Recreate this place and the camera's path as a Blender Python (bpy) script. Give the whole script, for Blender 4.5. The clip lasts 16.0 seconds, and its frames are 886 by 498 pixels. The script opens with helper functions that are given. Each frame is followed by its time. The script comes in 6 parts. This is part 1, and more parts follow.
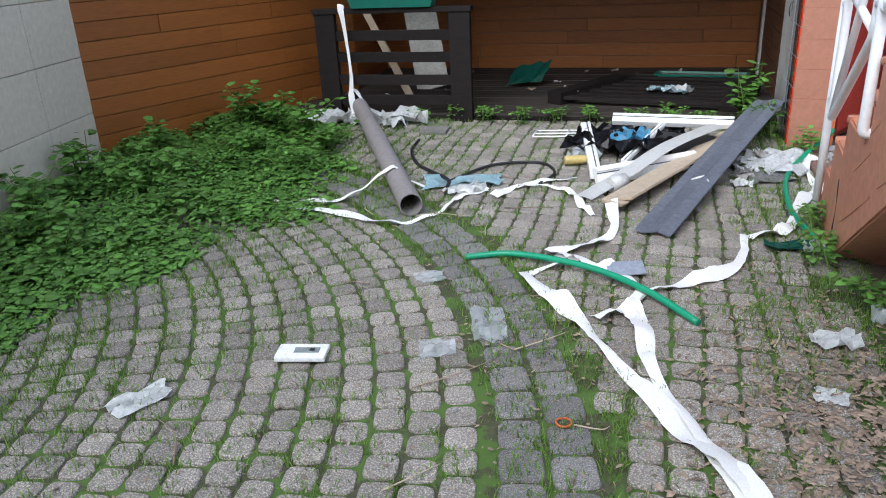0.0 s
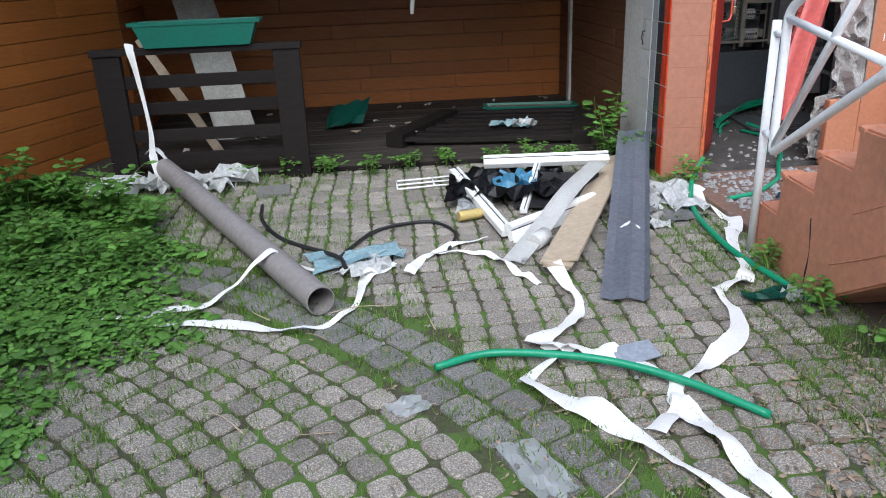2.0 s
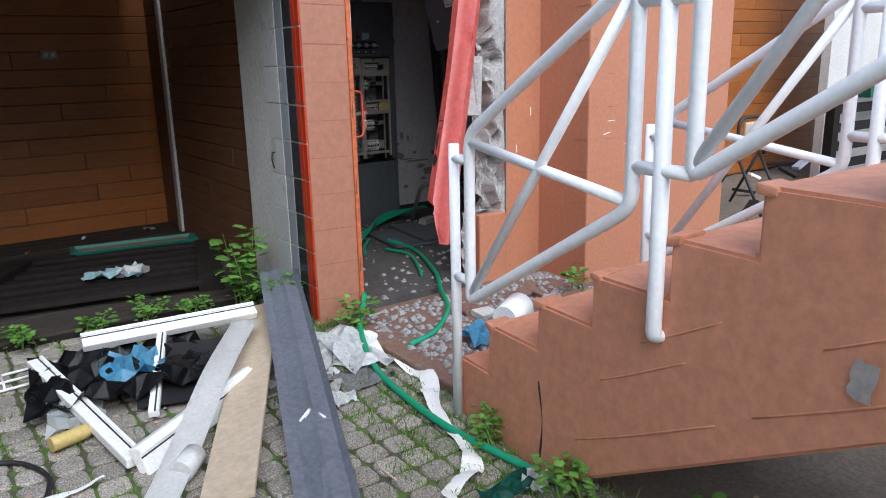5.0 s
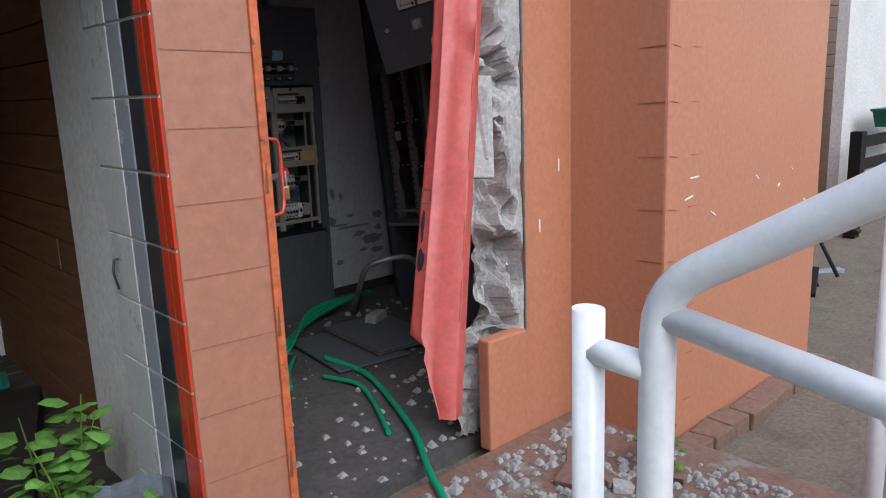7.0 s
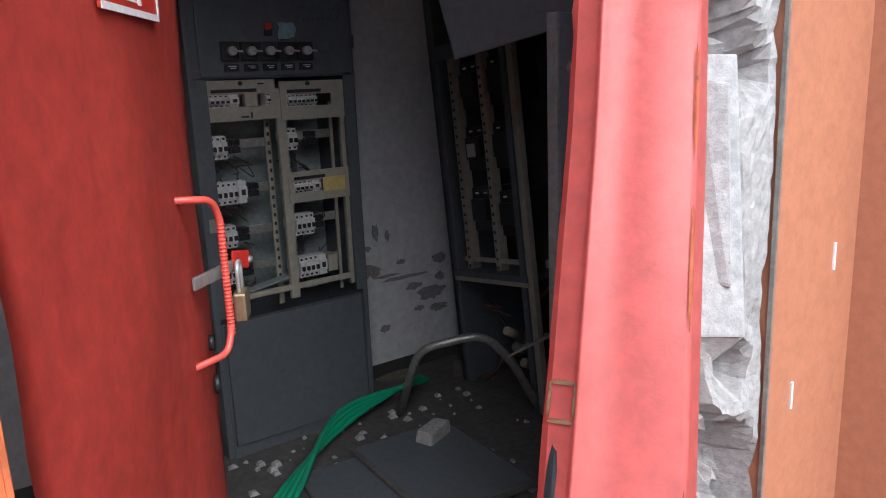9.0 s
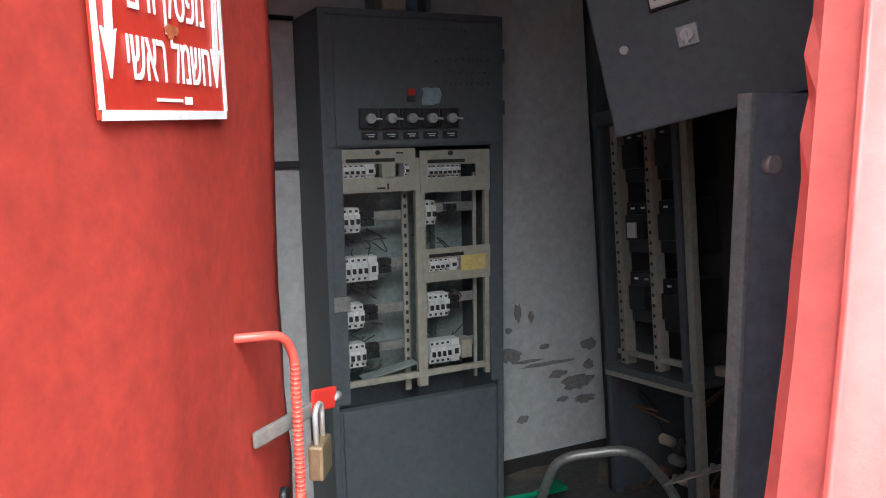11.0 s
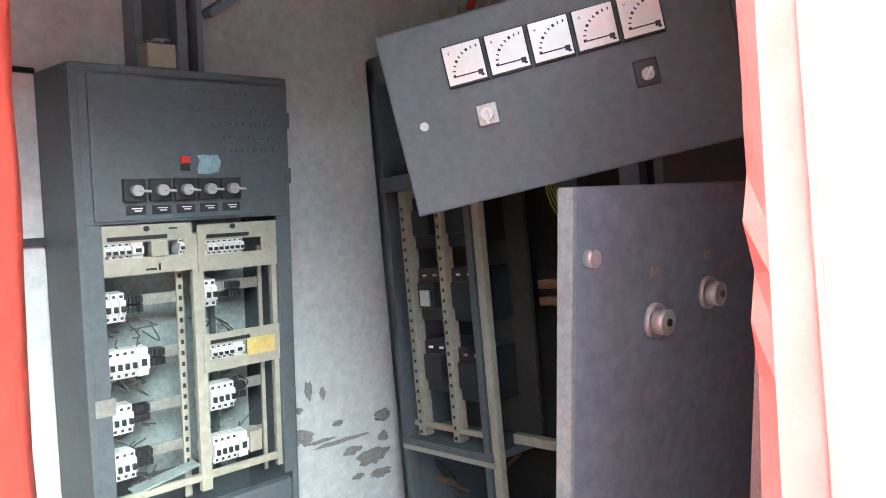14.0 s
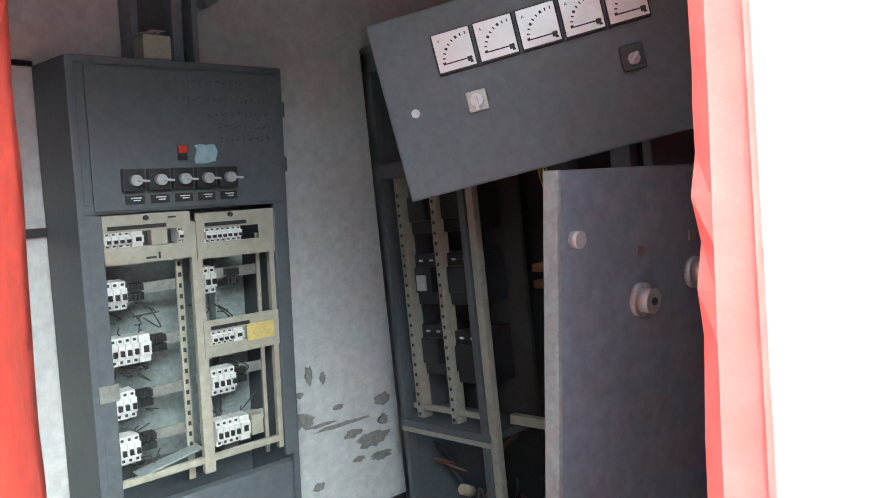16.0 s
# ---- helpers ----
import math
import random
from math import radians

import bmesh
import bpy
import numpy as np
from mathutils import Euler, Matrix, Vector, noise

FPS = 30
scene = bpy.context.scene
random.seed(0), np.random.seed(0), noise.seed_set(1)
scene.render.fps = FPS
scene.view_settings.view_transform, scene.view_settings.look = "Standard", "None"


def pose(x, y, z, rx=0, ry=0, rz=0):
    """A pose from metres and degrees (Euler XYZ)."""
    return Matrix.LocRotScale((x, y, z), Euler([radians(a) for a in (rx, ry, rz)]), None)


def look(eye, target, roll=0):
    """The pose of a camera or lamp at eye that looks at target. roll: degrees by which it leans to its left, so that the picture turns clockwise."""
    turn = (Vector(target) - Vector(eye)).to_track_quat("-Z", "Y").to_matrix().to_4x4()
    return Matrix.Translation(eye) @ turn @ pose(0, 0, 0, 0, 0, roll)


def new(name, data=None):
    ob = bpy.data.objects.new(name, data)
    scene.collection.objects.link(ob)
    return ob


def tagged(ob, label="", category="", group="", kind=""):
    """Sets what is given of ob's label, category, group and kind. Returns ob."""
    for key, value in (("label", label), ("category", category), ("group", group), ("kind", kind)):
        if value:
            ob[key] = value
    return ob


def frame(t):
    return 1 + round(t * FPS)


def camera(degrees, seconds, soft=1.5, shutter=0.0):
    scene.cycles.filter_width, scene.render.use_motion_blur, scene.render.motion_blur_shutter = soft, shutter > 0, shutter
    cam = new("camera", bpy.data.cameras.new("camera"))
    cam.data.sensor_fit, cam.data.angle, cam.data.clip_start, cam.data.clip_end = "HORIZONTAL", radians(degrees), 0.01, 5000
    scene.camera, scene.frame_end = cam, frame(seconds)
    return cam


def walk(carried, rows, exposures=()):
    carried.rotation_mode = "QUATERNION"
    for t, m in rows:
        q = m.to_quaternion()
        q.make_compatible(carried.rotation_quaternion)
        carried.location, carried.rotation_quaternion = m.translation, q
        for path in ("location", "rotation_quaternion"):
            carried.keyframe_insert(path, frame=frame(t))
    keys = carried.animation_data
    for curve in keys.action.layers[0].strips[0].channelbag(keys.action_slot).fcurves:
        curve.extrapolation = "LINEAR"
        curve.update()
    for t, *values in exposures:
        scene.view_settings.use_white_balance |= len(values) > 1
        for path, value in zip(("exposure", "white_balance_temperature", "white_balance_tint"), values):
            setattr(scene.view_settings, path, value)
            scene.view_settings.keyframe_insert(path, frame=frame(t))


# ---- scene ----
cam = camera(61.3, 16.0, soft=1.0)
METRES, EYE, TILT, LEAN, TURN = 7.0, 1.49, 0.0, 0.0, 17.0
ROWS = [
    (0.0, 0.0, 0.0, 0.0, -1.02, -21.95, 2.53),
    (0.5, -0.0343, 0.0363, 0.0016, -8.33, -21.58, 1.94),
    (1.0, -0.0719, 0.072, 0.0052, -15.99, -20.8, 2.29),
    (1.5, -0.0931, 0.1153, 0.0035, -19.5, -19.78, 1.71),
    (2.0, -0.1113, 0.1529, 0.0022, -22.52, -20.87, 2.11),
    (2.5, -0.1299, 0.1764, 0.0034, -27.79, -21.34, 2.22),
    (3.0, -0.1331, 0.1909, 0.0057, -33.07, -21.76, 2.02),
    (3.5, -0.13, 0.1938, 0.0066, -36.23, -19.85, 2.24),
    (4.0, -0.1086, 0.2127, 0.0045, -39.16, -18.32, 1.62),
    (4.5, -0.0736, 0.2458, 0.0039, -40.53, -16.14, 2.78),
    (5.0, -0.039, 0.2999, 0.0048, -52.52, -14.3, 1.28),
    (7.5, 0.2196, 0.5398, -0.001, -59.61, -11.61, 2.29),
    (8.0, 0.2707, 0.5742, 0.0062, -54.07, -8.94, 2.46),
    (8.5, 0.3119, 0.6089, 0.0042, -51.9, -9.96, 2.17),
    (9.0, 0.3563, 0.6334, 0.0031, -54.39, -12.65, 2.27),
    (9.5, 0.3947, 0.6537, 0.0118, -45.2, -10.49, 1.78),
    (12.0, 0.4022, 0.6672, 0.0173, -41.77, -8.65, 0.9),
    (12.5, 0.4041, 0.6768, 0.0198, -47.16, -8.1, 0.93),
    (13.0, 0.4076, 0.6836, 0.0241, -54.52, -7.07, 0.88),
    (13.5, 0.4116, 0.6865, 0.0285, -59.59, -6.47, 0.21),
    (14.0, 0.4121, 0.6869, 0.029, -59.75, -6.03, 0.64),
    (14.5, 0.4113, 0.6864, 0.0277, -58.22, -6.21, 1.4),
    (15.0, 0.41, 0.6863, 0.0274, -58.17, -6.6, 1.45),
    (15.5, 0.409, 0.6842, 0.0276, -58.64, -6.96, 0.56),
    (16.0, 0.4085, 0.6811, 0.0285, -59.72, -7.01, 1.43),
]
EXPOSURES = [(0.0, 1.2, 6050, 9), (3.0, 1.2, 6050, 9), (5.0, 1.05, 6050, 9), (7.4, 0.9, 6050, 9), (8.0, 1.15, 6050, 9), (9.0, 1.6, 6050, 9), (9.7, 1.6, 6050, 8), (11.8, 3.35, 6000, -1), (12.6, 3.9, 6000, -3), (13.4, 4.75, 5900, -6), (15.0, 4.75, 5900, -6), (15.5, 4.5, 5900, -6), (16.0, 4.1, 5900, -6)]
walk(cam, [(t, pose(0, 0, EYE, TILT, LEAN, TURN) @ pose(METRES * x, METRES * y, METRES * z, 90 + pitch, roll, yaw)) for t, x, y, z, yaw, pitch, roll in ROWS], EXPOSURES)

# ---- world and light ----
world = bpy.data.worlds.new("overcast_sky")
scene.world = world
world.use_nodes = True
wn, wl = world.node_tree.nodes, world.node_tree.links
sky = wn.new("ShaderNodeTexSky")
sky.sky_type, sky.sun_disc = "NISHITA", False
sky.sun_elevation, sky.sun_rotation, sky.dust_density, sky.ozone_density = radians(44), radians(195), 1.0, 1.0
sat = wn.new("ShaderNodeHueSaturation")
sat.inputs["Saturation"].default_value = 0.6
wl.new(sky.outputs[0], sat.inputs["Color"])
wl.new(sat.outputs[0], wn["Background"].inputs[0])
wn["Background"].inputs[1].default_value = 0.15
sun = new("sun", bpy.data.lights.new("sun", "SUN"))
sun.data.energy, sun.data.angle, sun.data.color = 1.5, radians(50), (1.0, 0.99, 0.97)
sun.matrix_world = look((-1.9, -6.1, 9), (0, 3, 0))

# ---- helpers for building ----
R = random.Random(7)


def gz(v):
    """Height of the sloping yard."""
    return 0.024 * (v - 1.4)


def mesh_object(name, bm, mat, parent=None, label=""):
    me = bpy.data.meshes.new(name)
    bm.to_mesh(me)
    bm.free()
    for m in (mat if isinstance(mat, (list, tuple)) else [mat]):
        me.materials.append(m)
    ob = new(name, me)
    if parent:
        ob.parent = parent
    if label:
        ob["label"] = label
    return ob


def part(name, bm, mat, parent, label=""):
    return mesh_object(name, bm, mat, parent, label)


def thing(name, label, category, group="", m=None, kind=""):
    ob = new(name)
    ob.empty_display_size = 0.1
    if m is not None:
        ob.matrix_world = m
    return tagged(ob, label, category, group, kind)


def box(bm, c, s, m=None, bevel=0.0, jitter=0.0):
    """A box of centre c and size s, turned by m."""
    geo = bmesh.ops.create_cube(bm, size=1.0)
    vs = geo["verts"]
    for v in vs:
        v.co = Vector((v.co.x * s[0], v.co.y * s[1], v.co.z * s[2]))
        if jitter:
            v.co += Vector((R.uniform(-1, 1), R.uniform(-1, 1), R.uniform(-1, 1))) * jitter
    if bevel:
        es = list({e for v in vs for e in v.link_edges})
        out = bmesh.ops.bevel(bm, geom=es, offset=bevel, segments=2, affect="EDGES", profile=0.6)
        vs = list({v for f in out["faces"] for v in f.verts} | {v for v in vs if v.is_valid})
    t = Matrix.Translation(c) @ (m.to_4x4() if m is not None else Matrix())
    for v in vs:
        v.co = t @ v.co
    return bm


def boxes(*items, bevel=0.0):
    bm = bmesh.new()
    for c, s, *m in items:
        box(bm, c, s, m[0] if m else None, bevel)
    return bm


def span(a, b, w, h, up=(0, 0, 1), bevel=0.004):
    """A bar from a to b, w across and h thick along up."""
    a, b = Vector(a), Vector(b)
    d = (b - a).normalized()
    x = Vector(up).cross(d)
    x = x.normalized() if x.length > 1e-4 else Vector((1, 0, 0))
    z = d.cross(x)
    m = Matrix((x, d, z)).transposed()
    return box(bmesh.new(), (a + b) / 2, (w, (b - a).length, h), m, bevel)


def smooth(pts, n=6):
    """Points of a Catmull-Rom curve through pts."""
    p = [Vector(q) for q in pts]
    p = [2 * p[0] - p[1]] + p + [2 * p[-1] - p[-2]]
    out = []
    for i in range(1, len(p) - 2):
        for k in range(n):
            t = k / n
            a, b, c, d = p[i - 1:i + 3]
            out.append(0.5 * (2 * b + (c - a) * t + (2 * a - 5 * b + 4 * c - d) * t * t + (3 * b - a - 3 * c + d) * t ** 3))
    return out + [p[-2]]


def tube(bm, pts, r, seg=12, caps=True, shade=True):
    pts = [Vector(p) for p in pts]
    rings, side = [], None
    for i, p in enumerate(pts):
        d = (pts[min(i + 1, len(pts) - 1)] - pts[max(i - 1, 0)]).normalized()
        if side is None:
            side = d.orthogonal().normalized()
        side = (side - d * side.dot(d)).normalized()
        up = d.cross(side)
        rr = r(i / (len(pts) - 1)) if callable(r) else r
        rings.append([bm.verts.new(p + rr * (math.cos(a) * side + math.sin(a) * up)) for a in [2 * math.pi * k / seg for k in range(seg)]])
    for a, b in zip(rings, rings[1:]):
        for k in range(seg):
            f = bm.faces.new((a[k], a[(k + 1) % seg], b[(k + 1) % seg], b[k]))
            f.smooth = shade
    if caps:
        bm.faces.new(rings[0][::-1])
        bm.faces.new(rings[-1])
    return bm


def bent(pts, r=0.06, n=5):
    """A polyline with its corners rounded."""
    p = [Vector(q) for q in pts]
    out = [p[0]]
    for a, b, c in zip(p, p[1:], p[2:]):
        i, o = (a - b), (c - b)
        k = min(r, i.length * 0.45, o.length * 0.45)
        i, o = b + i.normalized() * k, b + o.normalized() * k
        for j in range(n + 1):
            t = j / n
            out.append((1 - t) ** 2 * i + 2 * t * (1 - t) * b + t * t * o)
    return out + [p[-1]]


def ribbon(bm, pts, width, seed=1, flutter=0.012, twist=0.5, n=8):
    """A limp strip of cloth tape along pts, with folds and half twists."""
    rr = random.Random(seed)
    c = smooth(pts, n)
    ph, rows = rr.uniform(0, 6), []
    for i, p in enumerate(c):
        d = (c[min(i + 1, len(c) - 1)] - c[max(i - 1, 0)]).normalized()
        flat = Vector((0, 0, 1)).cross(d)
        flat = flat.normalized() if flat.length > 0.2 else Vector((1, 0, 0))
        lift = d.cross(flat)
        a = twist * math.sin(i * 0.37 + ph) * rr.uniform(0.6, 1)
        w = width * (0.72 + 0.28 * math.sin(i * 0.23 + ph * 2)) / 2
        o = (flat * math.cos(a) + lift * math.sin(a)) * w
        z = Vector((0, 0, flutter * (0.6 + 0.6 * math.sin(i * 0.9 + ph)) + abs(math.sin(a)) * w))
        rows.append([bm.verts.new(p + z - o), bm.verts.new(p + z + lift * 0.006), bm.verts.new(p + z + o)])
    for a, b in zip(rows, rows[1:]):
        for k in (0, 1):
            bm.faces.new((a[k], a[k + 1], b[k + 1], b[k])).smooth = True
    return bm


def sheet_mesh(corner, ex, ey, nx, ny, amp, seed, hole=0.0):
    """A crumpled thin sheet."""
    rr = random.Random(seed)
    bm = bmesh.new()
    g = [[bm.verts.new(Vector(corner) + Vector(ex) * ((i + rr.uniform(-.3, .3)) / nx) + Vector(ey) * ((j + rr.uniform(-.3, .3)) / ny) + Vector((0, 0, rr.uniform(0, amp)))) for j in range(ny + 1)] for i in range(nx + 1)]
    for i in range(nx):
        for j in range(ny):
            if rr.random() >= hole:
                bm.faces.new((g[i][j], g[i + 1][j], g[i + 1][j + 1], g[i][j + 1]))
    bmesh.ops.solidify(bm, geom=bm.faces[:], thickness=0.0015)
    return bm


# ---- materials ----
def surface(name, base, rough=0.7, metal=0.0, dark=None, scale=6.0, fine=60.0, amount=0.5, bump=0.3, grain=None, island=0.0, pebble=0.0, spec=0.5, stain=None, stain_scale=2.5, stain_at=0.62, thin=0.0):
    """Painted, mineral or wooden surface: two scales of variation, bump and shaped stains."""
    m = bpy.data.materials.new(name)
    m.use_nodes = True
    n, l = m.node_tree.nodes, m.node_tree.links
    b = n["Principled BSDF"]
    tc = n.new("ShaderNodeTexCoord")
    mp = n.new("ShaderNodeMapping")
    l.new(tc.outputs["Object"], mp.inputs[0])
    if grain:
        mp.inputs["Scale"].default_value = grain
    if island:
        oi = n.new("ShaderNodeObjectInfo")
        gi = n.new("ShaderNodeNewGeometry")
        ad = n.new("ShaderNodeMath")
        l.new(oi.outputs["Random"], ad.inputs[0]); l.new(gi.outputs["Random Per Island"], ad.inputs[1])
        fr = n.new("ShaderNodeMath"); fr.operation = "FRACT"
        l.new(ad.outputs[0], fr.inputs[0])
        cm = n.new("ShaderNodeVectorMath"); cm.operation = "SCALE"; cm.inputs["Scale"].default_value = 13.0
        cx = n.new("ShaderNodeCombineXYZ")
        for k in range(3):
            l.new(fr.outputs[0], cx.inputs[k])
        l.new(cx.outputs[0], cm.inputs[0]); l.new(cm.outputs[0], mp.inputs["Location"])

    def tex(s, d):
        t = n.new("ShaderNodeTexNoise")
        t.inputs["Scale"].default_value, t.inputs["Detail"].default_value, t.inputs["Roughness"].default_value = s, d, 0.65
        l.new(mp.outputs[0], t.inputs["Vector"])
        return t.outputs[0]

    def mix(a, bb, f, kind="MIX"):
        x = n.new("ShaderNodeMix"); x.data_type, x.blend_type = "RGBA", kind
        for s, v in ((x.inputs[0], f), (x.inputs[6], a), (x.inputs[7], bb)):
            if isinstance(v, (float, int)):
                s.default_value = v
            elif isinstance(v, tuple):
                s.default_value = (*v, 1)
            else:
                l.new(v, s)
        return x.outputs[2]

    def ramp(src, lo, hi):
        r = n.new("ShaderNodeMapRange")
        r.inputs[1].default_value, r.inputs[2].default_value = lo, hi
        l.new(src, r.inputs[0])
        return r.outputs[0]
    dark = dark or tuple(c * 0.55 for c in base)
    big, small = tex(scale, 5), tex(fine, 6)
    col = mix(base, dark, ramp(big, 0.42, 0.42 + 0.5 / max(amount, 0.05)))
    g = ramp(small, 0.25, 0.75)
    gs = n.new("ShaderNodeMapRange"); gs.inputs[3].default_value, gs.inputs[4].default_value = 1 - 0.45 * amount, 1 + 0.35 * amount
    l.new(g, gs.inputs[0])
    cg = n.new("ShaderNodeCombineColor")
    for k in range(3):
        l.new(gs.outputs[0], cg.inputs[k])
    col = mix(col, cg.outputs[0], 1.0, "MULTIPLY")
    if island:
        iv = n.new("ShaderNodeMapRange"); iv.inputs[3].default_value, iv.inputs[4].default_value = 1 - island, 1 + island
        l.new(fr.outputs[0], iv.inputs[0])
        ci = n.new("ShaderNodeCombineColor")
        for k in range(3):
            l.new(iv.outputs[0], ci.inputs[k])
        col = mix(col, ci.outputs[0], 1.0, "MULTIPLY")
    height = small
    if pebble:
        vo = n.new("ShaderNodeTexVoronoi"); vo.inputs["Scale"].default_value = pebble
        l.new(mp.outputs[0], vo.inputs["Vector"])
        cr = ramp(vo.outputs["Distance"], 0.15, 0.6)
        col = mix(mix(col, (1.35, 1.3, 1.22), 1.0, "MULTIPLY"), mix(col, (0.62, 0.61, 0.6), 1.0, "MULTIPLY"), cr)
        height = vo.outputs["Distance"]
    if stain:
        st = tex(stain_scale, 8)
        col = mix(col, stain, ramp(st, stain_at, stain_at + 0.05))
    l.new(col, b.inputs["Base Color"])
    rg = n.new("ShaderNodeMapRange"); rg.inputs[3].default_value, rg.inputs[4].default_value = max(rough - 0.12, 0.03), min(rough + 0.12, 1)
    l.new(big, rg.inputs[0]); l.new(rg.outputs[0], b.inputs["Roughness"])
    b.inputs["Metallic"].default_value = metal
    b.inputs["Specular IOR Level"].default_value = spec
    if bump:
        bp = n.new("ShaderNodeBump"); bp.inputs["Strength"].default_value, bp.inputs["Distance"].default_value = bump, 0.004
        l.new(height, bp.inputs["Height"]); l.new(bp.outputs[0], b.inputs["Normal"])
    if thin:
        tr = n.new("ShaderNodeBsdfTranslucent"); l.new(col, tr.inputs[0])
        ms = n.new("ShaderNodeMixShader"); ms.inputs[0].default_value = thin
        l.new(b.outputs[0], ms.inputs[1]); l.new(tr.outputs[0], ms.inputs[2]); l.new(ms.outputs[0], n["Material Output"].inputs[0])
    return m


def clear_film(name, tint=(0.85, 0.9, 0.92), alpha=0.35):
    m = surface(name, tint, 0.15, amount=0.1, bump=0.5, fine=25)
    m.node_tree.nodes["Principled BSDF"].inputs["Alpha"].default_value = alpha
    return m


PAVER = surface("concrete_paver", (0.4, 0.37, 0.335), 0.9, dark=(0.25, 0.23, 0.205), scale=5, fine=120, amount=0.8, bump=1.0, island=0.22, pebble=150, stain=(0.15, 0.13, 0.11), stain_scale=9, stain_at=0.66)
PAVER_GREY = surface("grey_paver", (0.26, 0.255, 0.25), 0.9, scale=6, fine=120, amount=0.6, bump=0.7, island=0.2, pebble=200)
SOIL = surface("mossy_soil", (0.07, 0.066, 0.038), 1.0, dark=(0.06, 0.11, 0.02), scale=7, fine=60, amount=0.9, bump=1.0, stain=(0.075, 0.135, 0.025), stain_scale=6, stain_at=0.47)
DIRT = surface("bare_dirt", (0.16, 0.128, 0.098), 1.0, dark=(0.09, 0.074, 0.058), scale=5, fine=50, amount=0.9, bump=1.0)
PLANK = surface("varnished_pine", (0.32, 0.105, 0.022), 0.42, dark=(0.2, 0.064, 0.014), scale=3, fine=9, amount=0.75, bump=0.15, grain=(1.2, 1.2, 22), island=0.13, stain=(0.1, 0.028, 0.008), stain_scale=2.2, stain_at=0.74)
DARKWOOD = surface("dark_stained_timber", (0.018, 0.014, 0.013), 0.7, dark=(0.01, 0.008, 0.007), scale=4, fine=30, amount=0.8, bump=0.4, grain=(2, 2, 8), island=0.2, spec=0.15)
DECKWOOD = surface("weathered_decking", (0.055, 0.046, 0.04), 0.75, dark=(0.03, 0.026, 0.022), scale=3, fine=25, amount=0.8, bump=0.5, grain=(1, 9, 9), island=0.25, spec=0.15)
BROWNWOOD = surface("dull_brown_boards", (0.17, 0.075, 0.035), 0.6, dark=(0.08, 0.04, 0.022), scale=3, fine=20, amount=0.8, bump=0.3, grain=(1, 1, 10))
CREAM = surface("cream_stone_tile", (0.8, 0.72, 0.6), 0.6, dark=(0.73, 0.64, 0.52), scale=2, fine=30, amount=0.3, bump=0.15)
JOINT = surface("pale_mortar", (0.55, 0.5, 0.44), 0.9, amount=0.4)
ORANGE = surface("terracotta_paint", (0.47, 0.195, 0.11), 0.55, dark=(0.37, 0.145, 0.085), scale=1.6, fine=40, amount=0.35, bump=0.25, stain=(0.36, 0.15, 0.095), stain_scale=3, stain_at=0.66)
STAIRPAINT = surface("stair_terracotta_paint", (0.58, 0.25, 0.15), 0.6, dark=(0.46, 0.185, 0.108), scale=2.2, fine=25, amount=0.45, bump=0.55, stain=(0.4, 0.22, 0.14), stain_scale=3, stain_at=0.76)
DARKJOINT = surface("dirty_tile_joint", (0.3, 0.12, 0.075), 0.9, amount=0.5)
# Painted tile of the pier; base darkened below ORANGE to carry the pier's shade.
TILESHADE = surface("painted_tile_shaded", (0.37, 0.165, 0.105), 0.5, dark=(0.31, 0.13, 0.085), scale=2.5, fine=30, amount=0.4, bump=0.3, stain=(0.26, 0.11, 0.075), stain_scale=8, stain_at=0.72)
REDPAINT = surface("red_gloss_paint", (0.72, 0.1, 0.072), 0.36, dark=(0.56, 0.07, 0.05), scale=2, fine=30, amount=0.5, bump=0.2, stain=(0.36, 0.12, 0.08), stain_scale=7, stain_at=0.74)
REDFRAME = surface("faded_red_steel", (0.8, 0.19, 0.165), 0.38, dark=(0.66, 0.13, 0.11), scale=2, fine=30, amount=0.4, bump=0.2, stain=(0.17, 0.08, 0.05), stain_scale=6, stain_at=0.78)
RUSTEDGE = surface("orange_rusted_steel", (0.55, 0.13, 0.045), 0.6, dark=(0.2, 0.07, 0.03), scale=7, fine=30, amount=0.9, bump=0.6, stain=(0.1, 0.045, 0.025), stain_scale=9, stain_at=0.6)
REDTILE = surface("red_glazed_tile", (0.5, 0.05, 0.02), 0.2, scale=4, amount=0.4, bump=0.05, island=0.1)
BLACKTILE = surface("black_glazed_tile", (0.035, 0.04, 0.045), 0.2, scale=4, amount=0.4, bump=0.05, island=0.1)
PALETILE = surface("pale_glazed_tile", (0.55, 0.55, 0.54), 0.3, scale=4, amount=0.35, bump=0.06, island=0.05)
GREYTILE = surface("grey_glazed_tile", (0.3, 0.32, 0.34), 0.25, scale=4, amount=0.3, bump=0.05, island=0.06)
WHITEPAINT = surface("off_white_column_paint", (0.6, 0.58, 0.55), 0.65, dark=(0.42, 0.4, 0.37), scale=2.5, fine=40, amount=0.6, bump=0.3, stain=(0.2, 0.15, 0.11), stain_scale=5, stain_at=0.72)
RAILPAINT = surface("white_enamel", (0.88, 0.89, 0.9), 0.32, dark=(0.8, 0.8, 0.8), scale=4, fine=50, amount=0.2, bump=0.12, stain=(0.3, 0.14, 0.07), stain_scale=11, stain_at=0.77)
PVC = surface("white_pvc", (0.86, 0.86, 0.84), 0.35, dark=(0.74, 0.73, 0.7), scale=5, amount=0.35, bump=0.08)
